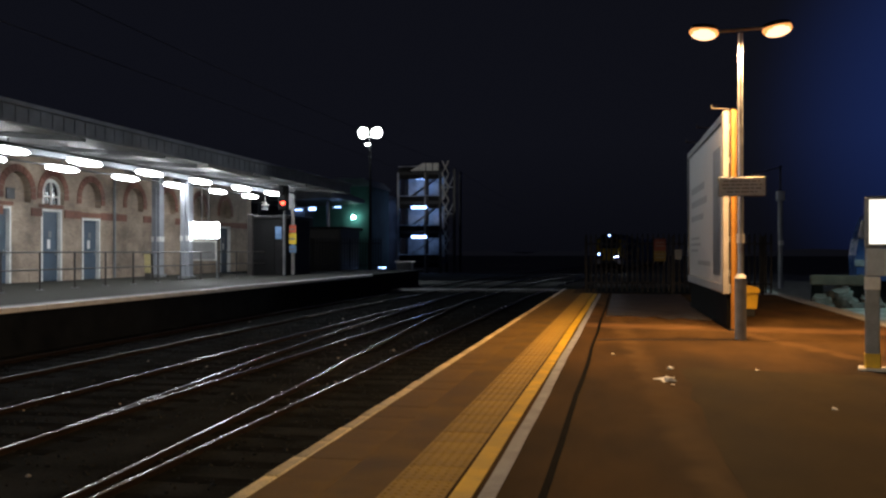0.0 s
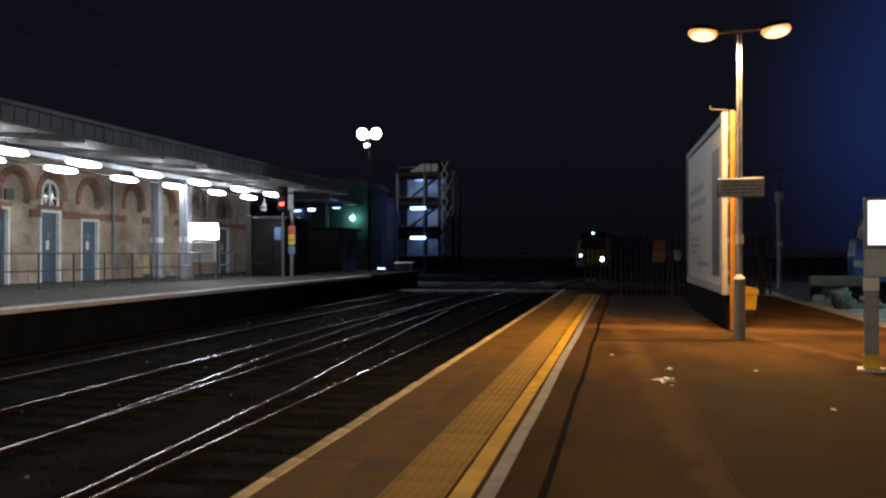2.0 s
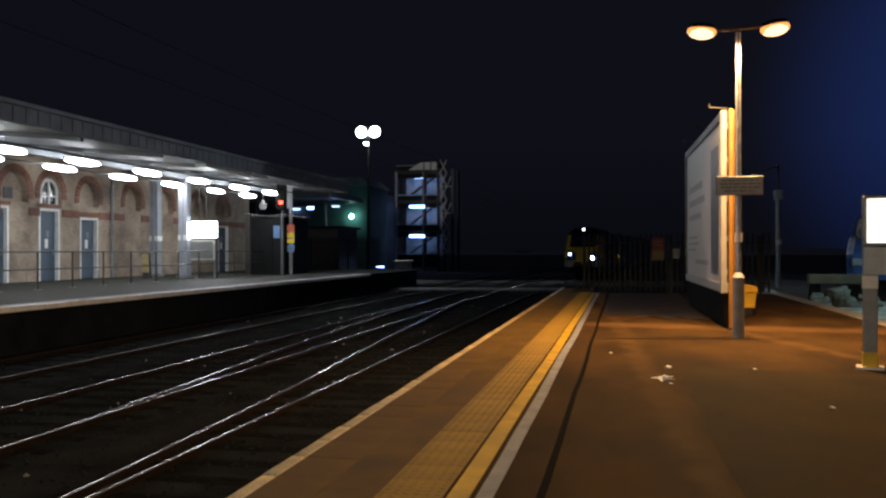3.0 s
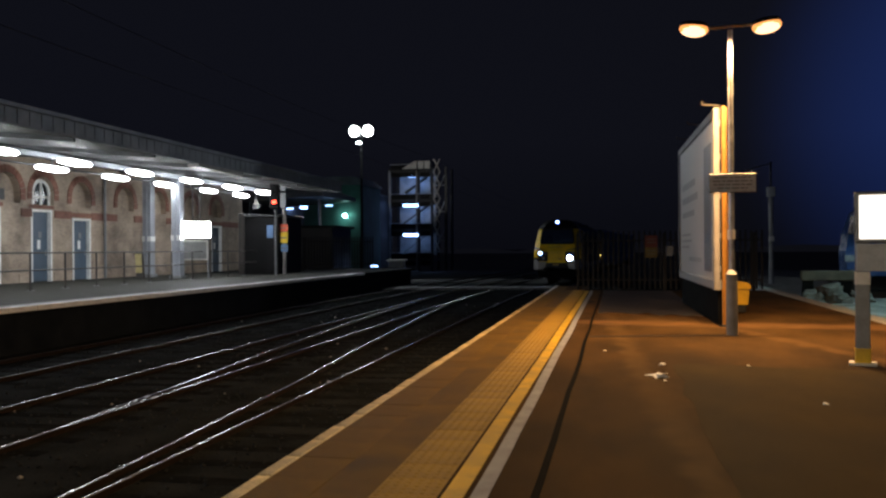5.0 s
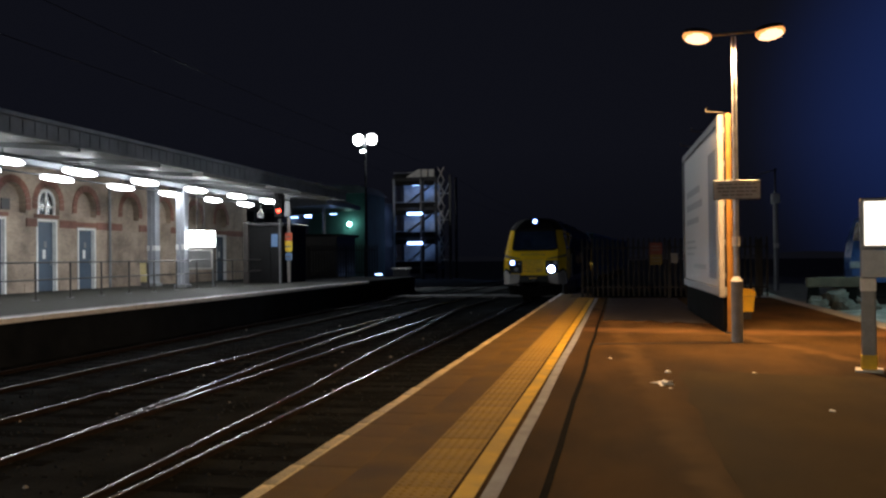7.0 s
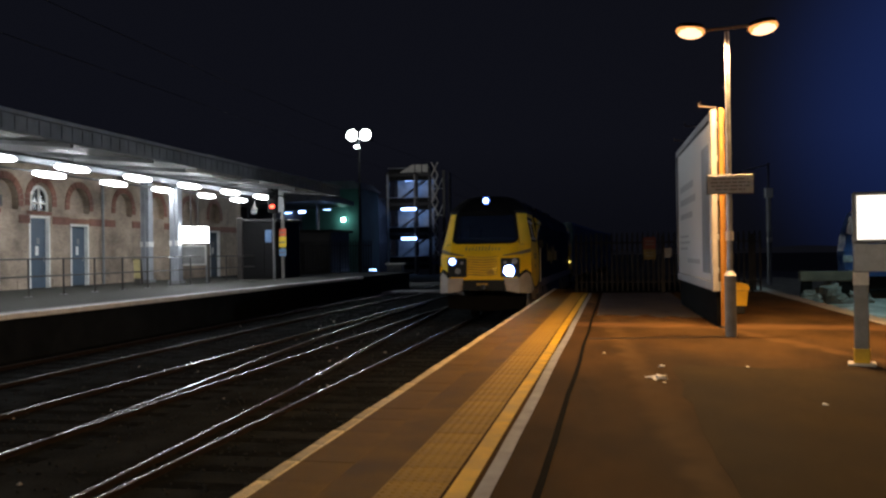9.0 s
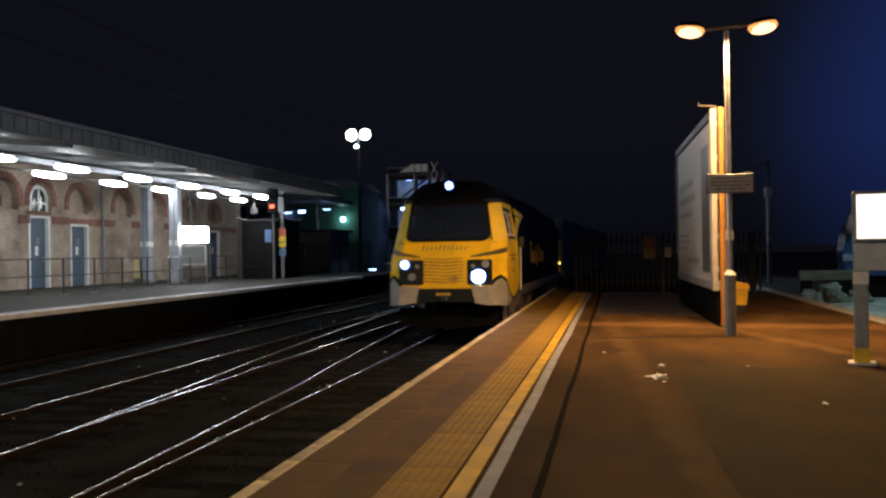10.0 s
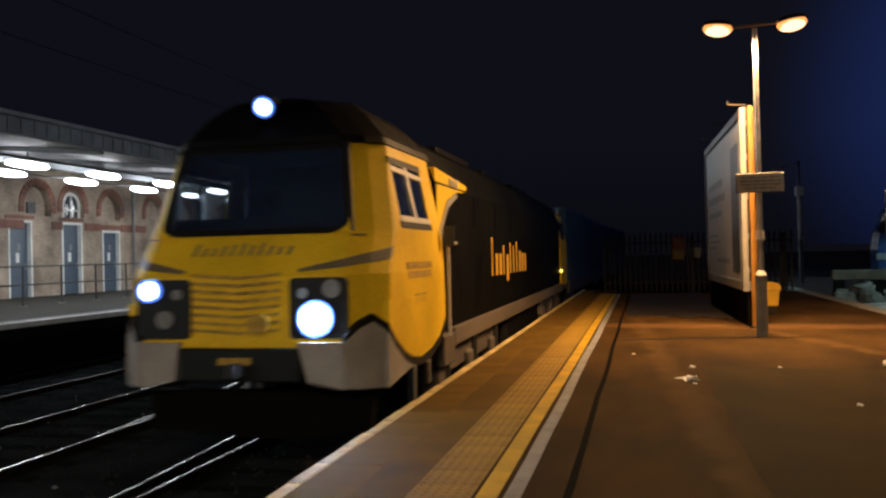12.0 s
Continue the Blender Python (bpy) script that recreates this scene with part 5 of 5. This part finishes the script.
def canopy():
    root = thing("platform_canopy", "long flat platform canopy with grey fascia and white soffit", "canopy")
    y0, y1 = -30.0, 40.6
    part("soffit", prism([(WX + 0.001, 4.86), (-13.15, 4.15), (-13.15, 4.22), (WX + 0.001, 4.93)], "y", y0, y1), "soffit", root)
    part("deck", prism([(WX + 0.05, 4.935), (-13.16, 4.225), (-13.16, 4.45), (WX + 0.05, 5.05)], "y", y0, y1), "fascia", root)
    part("fascia", box(-13.14, -12.98, y0, y1, 4.10, 4.60, 0.02), "fascia", root)
    part("fascia_board", box(-13.35, -12.96, 25.8, 29.2, 3.97, 4.09, 0.01), "pale_paint", root)
    for k in range(int((y1 - y0) / 0.42)):
        y = y0 + 0.2 + k * 0.42
        part("fascia_rib", box(-12.99, -12.955, y - 0.05, y + 0.05, 4.13, 4.47), "fascia", root)
    part("gutter", box(-12.975, -12.88, y0, y1, 4.48, 4.58, 0.01), "fascia", root)
    part("end_fascia", prism([(WX + 0.05, 4.80), (-13.0, 4.08), (-13.0, 4.55), (WX + 0.05, 5.10)], "y", y1 + 0.002, y1 + 0.1), "fascia", root)
    for i in range(18):
        y = -27.2 + i * 3.9
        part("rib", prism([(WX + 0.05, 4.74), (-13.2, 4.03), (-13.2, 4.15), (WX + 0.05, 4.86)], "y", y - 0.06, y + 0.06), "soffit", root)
    part("beam", box(-17.0, -16.85, y0, y1, 4.14, 4.34), "fascia", root)
    for x, y in ((-17.8, -8.0), (-17.8, 5.0), (-17.8, 33.5), (-20.2, 35.4)):
        col = part("column", box(x - 0.2, x + 0.2, y - 0.2, y + 0.2, FZ, 4.5 if x > -19 else 4.7, 0.03), "column_paint", root, "pale steel box column")
        part("column_base", box(x - 0.27, x + 0.27, y - 0.27, y + 0.27, FZ, FZ + 0.14, 0.02), "grey_paint", col)
        part("column_band", box(x - 0.205, x + 0.205, y - 0.205, y + 0.205, 1.72, 1.95, 0.01), "white", col)
        part("column_flange", box(x - 0.05, x + 0.05, y - 0.25, y - 0.201, FZ + 0.15, 4.1), "column_paint", col)
    one = None
    for x, rows in ((-16.0, ROW_ONE), (-17.9, ROW_TWO)):
        for y in rows:
            if one is None:
                one = thing("canopy_light", "glowing oval fluorescent light under the canopy", "ceiling light", pose(x, y, 3.98), "canopy lights")
                part("housing", box(-0.17, 0.17, -0.74, 0.74, 0.075, 0.12, 0.015), "grey_paint", one)
                part("diffuser", ball((0, 0, 0.0), 0.20, 0.85, 0.085, u=14, v=8), "g_white", one)
                part("stem", rod((0, 0, 0.10), (0, 0, 0.44), 0.02, 6), "grey_paint", one)
            else:
                copy_thing(one, pose(x, y, 3.98))
    for x in (-15.5, -18.2):
        o = part("conduit", rod((x, -28, 4.08), (x, 40, 4.08), 0.03, 6), "dark_paint")
        tagged(o, "dark cable conduit under the canopy", "conduit")


def far_platform_things():
    root = thing("departure_sign", "bright backlit white station sign under the canopy", "sign", pose(-17.2, 33.9, FZ, 0, 0, 27))
    part("panel", box(-0.62, 0.62, -0.07, 0.07, 1.66, 2.40, 0.03), "grey_paint", root)
    part("light_panel", box(-0.58, 0.58, -0.085, -0.06, 1.71, 2.35, 0.02), "g_white", root)
    for x in (-0.5, 0.5):
        part("post", rod((x, 0.04, 0), (x, 0.04, 1.7), 0.04, 8), "grey_paint", root)
    for x in (-0.12, 0.16):
        part("hanger", rod((x, 0, 2.40), (x, 0, 4.30), 0.035, 8), "rail_paint", root)
    part("poster_case", box(-0.55, 0.5, -0.04, 0.04, 0.75, 1.6, 0.02), "pale_paint", root)
    part("poster", box(-0.48, 0.43, -0.05, -0.041, 0.82, 1.53), "poster_ink", root)
    root = thing("wet_floor_board", "folded yellow caution board standing by the wall", "caution board", pose(-19.3, 33.0, FZ, 0, 0, 12))
    part("board", prism([(-0.10, 0.25), (0.14, 0.25), (0.12, 1.05), (-0.14, 1.05)], "y", -0.03, 0.03), "board_paint", root)
    part("back_leg", prism([(-0.05, 0), (0.19, 0), (0.12, 1.02), (-0.12, 1.02)], "y", 0.22, 0.26), "rail_paint", root)
    part("front_leg", prism([(-0.09, 0), (0.15, 0), (0.14, 0.25), (-0.10, 0.25)], "y", -0.03, 0.03), "rail_paint", root)
    part("hinge", box(-0.19, 0.15, -0.03, 0.25, 1.02, 1.06), "dark_paint", root)
    # equipment room at the canopy end
    root = thing("equipment_room", "dark grey equipment room at the platform end", "shed", pose(-17.7, 39.6, FZ))
    part("body", box(0.0, 1.85, 0, 3.2, 0, 2.75, 0.03), "black", root)
    part("roof", box(-0.1, 1.95, -0.1, 3.3, 2.75, 2.88, 0.02), "dark_paint", root)
    part("corner_post", box(-0.12, 0.16, -0.14, -0.005, 0, 2.95, 0.02), "rail_paint", root)
    part("door", box(0.45, 1.25, -0.03, -0.004, 0.02, 2.1, 0.005), "black", root)
    part("notice", box(1.3, 1.62, -0.025, -0.005, 1.75, 2.35), "blue_sign", root)
    root = thing("triangle_sign", "small pale triangular warning sign at the canopy end", "sign", pose(-16.65, 38.9, 3.46))
    part("panel", prism([(-0.17, 0), (0.17, 0), (0.0, 0.28)], "y", -0.02, 0.02), "frame_paint", root)
    part("plate", box(-0.15, 0.15, -0.02, 0.02, -0.2, -0.06), "grey_paint", root)
    part("hanger", rod((0, 0.03, -0.1), (0, 0.03, 0.95), 0.015, 6), "grey_paint", root)
    # signal
    root = thing("colour_light_signal", "colour light signal showing a red aspect", "signal", pose(-15.35, 38.0, FZ))
    part("post", rod((0, 0.1, 0), (0, 0.1, 3.3), 0.06, 10), "grey_paint", root)
    part("head", box(-0.22, 0.22, -0.08, 0.14, 3.05, 4.35, 0.03), "black", root)
    for k, z in enumerate((3.38, 3.70, 4.02)):
        ln = part("lens", rod((0, -0.10, z), (0, -0.07, z), 0.10, 14), "g_red" if k == 0 else "black", root)
        part("hood", rod((0, -0.3, z + 0.1), (0, -0.08, z + 0.1), 0.06, 10), "black", ln)
    # post with stacked signs
    root = thing("sign_post", "pale post with stacked red yellow and blue signs", "sign post", pose(-15.7, 40.0, FZ))
    part("post", rod((0, 0.08, 0), (0, 0.08, 4.0), 0.09, 12), "frame_paint", root)
    part("head_box", box(-0.15, 0.15, -0.1, 0.1, 3.2, 4.1, 0.02), "grey_paint", root)
    for z, h, m in ((2.05, 0.36, "red_sign"), (1.50, 0.52, "yellow_sign"), (1.08, 0.36, "blue_sign")):
        p = part("sign_panel", box(-0.22, 0.22, -0.07, -0.05, z, z + h, 0.005), m, root)
        part("text_bar", box(-0.15, 0.15, -0.0745, -0.0715, z + h * 0.4, z + h * 0.55), "sign_ink", p)
    palisade("dark_fence", "dark palisade fence behind the far platform", -18.6, -14.2, 44.5, 50.5, FZ, 1.95, 0.19, "dark_paint")
    root = thing("relay_hut", "dark flat-roofed hut behind the fence", "hut", pose(-17.5, 50.8, FZ))
    part("body", box(-2.4, 0.6, 0.2, 4.0, 0, 2.5, 0.02), "dark_paint", root)
    part("roof", box(-2.6, 0.8, 0.05, 4.2, 2.5, 2.65, 0.02), "black", root)


# ---------------------------------------------------------------- distance


def stair_tower():
    root = thing("stair_tower", "open steel stair tower lit by blue-white strips", "stair tower", pose(-19.7, 84.0, ZR - 0.19))
    W, D, H = 4.2, 3.2, 11.2
    part("mullion", box(0.68, 0.92, -0.2, 0.02, 0, H - 1.1, 0.02), "tower_steel", root)
    # pale strips stand in for light catching the column and mullion edges
    part("lit_edge", box(-W / 2 - 0.12, -W / 2 + 0.06, -0.24, -0.14, 0, H - 1.2), "tower_panel", root)
    part("lit_edge", box(0.52, 0.67, -0.24, -0.14, 0, H - 1.2), "frame_paint", root)
    for x in (-W / 2, W / 2, W / 2 + 1.4):
        for y in (0, D):
            part("column", box(x - 0.13, x + 0.13, y - 0.13, y + 0.13, 0, H - 0.9, 0.02), "tower_steel", root)
    for k, z in enumerate((1.1, 4.0, 6.9, 9.8)):
        part("landing", box(-W / 2 - 0.2, W / 2 + 0.1, -0.2, D, z, z + 0.28), "tower_steel", root)
        if k:
            part("screen", box(-1.9, 1.9, D - 0.12, D - 0.06, z - 2.3, z - 0.1), "tower_panel", root)
        part("spandrel", box(-W / 2 + 0.14, 0.66, -0.17, -0.12, z - 0.45, z + 0.75), "black", root)
        part("spandrel", box(0.94, W / 2 - 0.14, -0.17, -0.12, z - 0.45, z + 0.75), "black", root)
        part("guard_rail", rod((-W / 2, -0.2, z + 0.8), (W / 2, -0.2, z + 0.8), 0.04, 6), "tower_panel", root)
    for k, z in enumerate((1.1, 4.0, 6.9)):
        b = prism([(-1.9, z + 0.30), (-1.78, z + 0.30), (1.9, z + 2.9), (1.78, z + 2.9)], "y", 0.7, 1.7)
        part("stair_flight", b, "tower_panel", root)
        for s in range(9):
            part("tread", box(-1.75 + s * 0.38, -1.42 + s * 0.38, 0.69, 1.71, z + 0.45 + s * 0.29, z + 0.5 + s * 0.29), "tower_panel", root)
    for z in (3.65, 6.55):
        st = part("strip_light", box(-0.75, 0.75, -0.36, -0.22, z - 0.12, z + 0.12, 0.03), "g_blue", root, "glowing blue-white strip light")
    part("strip_light", box(-0.5, 0.5, 0.6, 0.75, 9.4, 9.5, 0.02), "g_blue", root)
    part("roof", prism([(-0.9, H - 1.1), (2.05, H - 1.1), (2.05, H - 0.25), (0.35, H - 0.25)], "y", -0.1, D + 0.2), "black", root)
    for a, b, c in ((-0.85, 0.37, 0.62), (0.74, 0.74, 1.30), (1.42, 1.42, 1.95)):
        part("roof_sheet", prism([(a, H - 1.05), (c, H - 1.05), (c, H - 0.3), (b, H - 0.3)], "y", -0.3, -0.12), "white", root, "pale roof cladding sheet")
    for k in range(7):
        z = 2.0 + k * 1.3
        for a, b in ((0, 1.3), (1.3, 0)):
            part("brace", rod((W / 2 + 0.20, -0.16, z + a), (W / 2 + 0.85, -0.16, z + b), 0.07, 6), "pale_paint", root)
        if k % 2:
            part("brace", rod((W / 2 + 0.85, -0.05, z), (W / 2 + 1.4, -0.05, z + 1.3), 0.05, 6), "tower_panel", root)
    for z in (2.0, 3.3, 5.9, 8.5):
        part("tie", rod((W / 2, 0, z), (W / 2 + 1.4, 0, z), 0.06, 6), "tower_panel", root)


def flood_mast():
    root = thing("floodlight_mast", "tall lattice mast with two bright white floodlights", "floodlight mast", pose(-17.0, 57.7, ZR - 0.19), "floodlight masts")
    part("pole", rod((0, 0, 0), (0, 0, 10.1), 0.12, 10, r2=0.07), "black", root)
    part("crossbar", rod((-0.6, 0, 10.05), (0.6, 0, 10.05), 0.05, 8), "grey_paint", root)
    for x in (-0.48, 0.48):
        f = part("floodlight", box(x - 0.44, x + 0.44, -0.06, 0.22, 9.95, 10.75, 0.06), "dark_paint", root)
        part("lens", ball((x, -0.08, 10.35), 0.37, 0.12, 0.37), "g_flood", f)
    part("small_lamp", ball((-0.15, -0.1, 9.55), 0.16, 0.1, 0.09), "g_flood", root)
    # an added copy, never in view, carries the two yard floods
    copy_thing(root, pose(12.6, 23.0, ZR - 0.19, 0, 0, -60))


def far_buildings():
    # footbridge and car-park blocks beyond the station
    root = thing("car_park_block", "dark low concrete block with lit strips", "building", pose(-31.0, 78.0, ZR - 0.19))
    part("wall", box(-9, 8.0, 0, 10, 0, 7.6), "far_wall", root)
    part("parapet", box(-9.2, 8.2, -0.15, 0.1, 7.2, 7.9), "tower_steel", root)
    for x in (0.7, 2.6):
        part("strip_light", box(x, x + 0.7, -0.3, -0.1, 6.1, 6.17), "g_blue", root)
    part("roof", box(-9.1, 8.1, 0.1, 10.1, 7.602, 7.75), "far_wall", root)
    root = thing("teal_clad_building", "building with walls coloured teal for the lamp's glow", "building", pose(-24.4, 72.0, ZR - 0.19))
    # the green lamp's glow is put into the wall colour
    part("wall", box(-2.0, 3.2, 0, 6, 0, 7.8), "teal", root)
    part("roof", prism([(-2.2, 7.8), (3.4, 7.8), (2.6, 8.5), (-1.5, 8.5)], "y", -0.2, 6.2), "fascia", root)
    lm = part("wall_lamp", ball((1.85, -0.5, 5.15), 0.19, 0.16, 0.18), "g_green", root, "greenish lit bulkhead lamp")
    part("bracket", rod((1.85, 0, 5.4), (1.85, -0.45, 5.25), 0.05, 6), "grey_paint", root)
    root = thing("far_canopy", "dim pitched canopy beyond the platform end", "canopy", pose(-22.5, 58.0, FZ))
    part("roof", prism([(-3.5, 4.6), (2.6, 4.9), (2.6, 5.2), (0.5, 6.0), (-3.5, 5.6)], "y", 0, 8), "grey_paint", root)
    for x in (-3, 2.2):
        part("column", rod((x, 0.5, -1.09), (x, 0.5, 4.7), 0.12, 8), "grey_paint", root)
    part("strip_light", box(1.0, 1.45, -0.1, 0.05, 4.03, 4.2), "g_blue", root)
    part("strip_light", box(1.8, 2.3, 2.9, 3.05, 4.36, 4.40), "g_blue", root)
    root = thing("trackside_cabinet", "pale trackside cabinet with a small lamp", "cabinet", pose(-14.2, 56.0, ZR - 0.19))
    part("body", box(-0.5, 0.5, 0, 0.7, 0, 1.5, 0.03), "grey_paint", root)
    part("top", box(-0.6, 0.6, -0.1, 0.8, 1.5, 1.58, 0.02), "pale_paint", root)
    part("lamp", box(-1.75, -1.25, -0.1, 0.1, 1.12, 1.19), "g_blue", root)
    part("lamp_post", rod((-1.5, 0, 0), (-1.5, 0, 1.12), 0.05, 6), "grey_paint", root)


def distance():
    """A far uneven strip, added with a dim glow as haze along the horizon."""
    b = bmesh.new()
    n = 120
    low, high = [], []
    for i in range(n + 1):
        a = radians(-75 + 150 * i / n)
        x, y = 420 * math.sin(a), 420 * math.cos(a)
        h = 1.4 + 2.2 * noise.noise(Vector((i * 0.21, 3, 1))) + 1.2 * noise.noise(Vector((i * 0.9, 8, 1)))
        low.append(b.verts.new((x, y, -1.2)))
        high.append(b.verts.new((x, y, h)))
    for i in range(n):
        b.faces.new((low[i], low[i + 1], high[i + 1], high[i]))
    tagged(part("backdrop", b, "haze_band"), "added distant strip glowing like haze under the night sky", "backdrop", kind="structure")


def right_yard():
    b = bmesh.new()
    n = 26
    grid = [[b.verts.new((4.4 + i * 1.6, -6 + j * 3.2, ZR + 0.12 + 0.22 * noise.noise(Vector((i * 0.7, j * 0.7, 2))) + 0.012 * i)) for i in range(22)] for j in range(n)]
    for r, s in zip(grid, grid[1:]):
        for i in range(21):
            b.faces.new((r[i], r[i + 1], s[i + 1], s[i]))
    tagged(part("yard_ground", b, "gravel"), "uneven pale gravel of the depot yard", "ground", kind="structure")
    tagged(part("platform_kerb", box(4.41, 4.75, -30, 31, -0.9, 0.012, 0.01), "concrete"), "pale concrete kerb along the platform side", "kerb", kind="structure")
    root = thing("buffer_stop", "old timber-beamed concrete buffer stop", "buffer stop", pose(6.65, 30.6, -0.6, 0, 0, -6))
    part("beam", box(-0.65, 1.05, -0.25, 0.1, 0.79, 1.12, 0.03), "old_timber", root)
    for x in (-0.42, 0.7):
        part("leg", prism([(-0.25, 0), (0.9, 0), (0.15, 0.8), (-0.2, 0.8)], "x", x - 0.16, x + 0.16), "skirt_black", root)
    part("lamp", ball((0.45, -0.3, 0.62), 0.05, 0.06, 0.13), "white", root)
    for k in range(38):
        h = random.uniform(0.09, 0.24)
        q = box(-h, h, -h * 0.8, h * 0.8, -h * 0.6, h * 0.6, 0.04)
        for v in q.verts:
            v.co += Vector((noise.noise(v.co * 5 + Vector((k, 0, 0))), noise.noise(v.co * 5 + Vector((0, k, 0))), noise.noise(v.co * 5 + Vector((0, 0, k))))) * 0.16
        o = part("rubble_block", q, "rubble")
        u = random.gauss(-0.1, 0.6)
        o.matrix_world = pose(6.9 + u, 30.1 + random.random() * 0.8, -0.50 + max(0, 0.52 - abs(u) * 0.4) * random.random(), random.uniform(-30, 30), random.uniform(-30, 30), random.uniform(0, 180))
        tagged(o, "pale broken rubble block by the buffer stop", "rubble", "rubble")
    root = thing("yard_lamp", "short yard lamp with a bluish white head", "lamp", pose(9.9, 31.6, -0.6))
    part("pole", rod((0, 0.1, 0), (0, 0.1, 3.6), 0.05, 8), "dark_paint", root)
    part("head", box(-0.2, 0.2, 0.02, 0.2, 3.5, 3.8, 0.03), "dark_paint", root)
    part("lens", ball((0, -0.02, 3.65), 0.17, 0.07, 0.13), "g_flood", root)
    # stabled blue locomotive
    root = thing("stabled_locomotive", "blue locomotive parked in the yard", "locomotive", pose(9.2, 33.6, ZR, 0, 0, -24))
    lv = [(1.0, 1.32, -0.2), (1.9, 1.34, -0.25), (2.5, 1.30, 0.0), (3.3, 1.12, 0.55), (3.6, 0.7, 0.8)]
    part("body", loft(lv, 11.0), "blue_loco", root)
    part("windscreen", prism([(-1.0, 2.5), (1.0, 2.5), (0.9, 3.15), (-0.9, 3.15)], "y", -0.02, 0.3), "loco_glass", root)
    part("underframe", box(-1.2, 1.2, 0.2, 10.8, 0.45, 1.0, 0.03), "black", root)
    for s in (-1, 1):
        part("buffer", rod((s * 0.86, -0.55, 1.05), (s * 0.86, -0.15, 1.05), 0.18, 12), "dark_paint", root)
        part("side_window", box(s * 1.30 - 0.02, s * 1.30 + 0.03, 1.1, 1.9, 2.35, 2.85, 0.02), "loco_glass", root)
        part("lamp_unit", box(s * 0.9 - 0.16, s * 0.9 + 0.16, -0.27, -0.1, 1.5, 1.75, 0.02), "lens_off", root)
    for y in (2.4, 8.6):
        part("bogie", box(-1.1, 1.1, y - 1.6, y + 1.6, 0.05, 0.7, 0.04), "dark_paint", root)
    root = thing("yard_post", "slim signal post with pale bands in the yard", "post", pose(7.9, 47.6, -0.6))
    part("pole", rod((0, 0, 0), (0, 0, 5.0), 0.12, 10), "column_paint", root)
    part("head", box(-0.2, 0.2, -0.2, 0.2, 4.5, 5.0, 0.03), "tower_panel", root)
    part("plate", box(-0.12, 0.12, -0.22, -0.11, 2.2, 2.45), "white", root)
    part("mast_top", rod((0, 0, 5.0), (0, 0, 6.3), 0.05, 8), "dark_paint", root)
    part("arm", rod((-1.3, 0, 5.9), (0.1, 0, 6.25), 0.03, 6), "galv", root)
    # overhead wires over the second track
    for z, sag in ((4.0, 0.0), (4.95, 0.35)):
        pts = [(-7.15, -5 + i * 4, z - sag * math.sin(math.pi * (i % 10) / 10)) for i in range(18)]
        o = part("overhead_wire", sweep(pts, [(-0.004, -0.004), (0.004, -0.004), (0.004, 0.004), (-0.004, 0.004)]), "black")
        tagged(o, "thin overhead electric line wire", "overhead wire", kind="structure")


build_ground()
build_tracks()
ballast_stones("ballast_stones", 6000, "ballast_stone", "dark angular track ballast stones", 4, -12.0, -2.1, 2.5, 34.0, 0.012, 0.032)
ballast_stones("pale_ballast_stones", 60, "concrete", "scattered pale ballast stones and litter", 5, -12.0, -2.3, 4.0, 34.0, 0.015, 0.04)
post = lamp_post(pose(POST[0], POST[1], 0))
copy_thing(post, pose(POST_B[0], POST_B[1], 0))
notice_plate()
billboard()
grit_bin()
lit_sign()
palisade("palisade_fence", "grey steel palisade fence across the platform end", -1.14, 4.3, 27.4, 27.4, 0.0, 1.85, 0.155, "fence_paint")
fence_signs()
loco, wheelsets = locomotive()
wagons = [wagon("blue container wagon coupled behind the locomotive"), wagon("blue container wagon further back in the train")]
far_platform()
railing()
station_building()
canopy()
far_platform_things()
stair_tower()
flood_mast()
far_buildings()
distance()
right_yard()
build_platform()


# ---------------------------------------------------------------- what moves


def lamp_y(t):
    """Place along the track of the locomotive's top headlight."""
    u = 12.0 - t
    return 8.11 + 5.6 * u + 0.061 * u * u


def on_track(y, front, rear):
    """Pose of a vehicle whose front reference is at y, resting on two bogies."""
    a, b = Vector((centre(y + front), y + front)), Vector((centre(y + rear), y + rear))
    d = (b - a).normalized()
    p = a - d * front
    return pose(p.x, p.y, ZR, 0, 0, -math.degrees(math.atan2(d.x, d.y)))


def motions():
    times = [0.5 * i for i in range(25)]
    walk(loco, [(t, on_track(lamp_y(t), 4.0, 15.4)) for t in times])
    for k, w in enumerate(wagons):
        walk(w, [(t, on_track(lamp_y(t) + 20.6 + 19.4 * k, 2.6, 16.4)) for t in times])
    for w in wheelsets:
        at = w.matrix_basis.translation.copy()
        walk(w, [(t, pose(*at) @ pose(0, 0, 0, math.degrees((lamp_y(0) - lamp_y(t)) / 0.53), 0, 0)) for t in [0.1 * i for i in range(121)]])


motions()
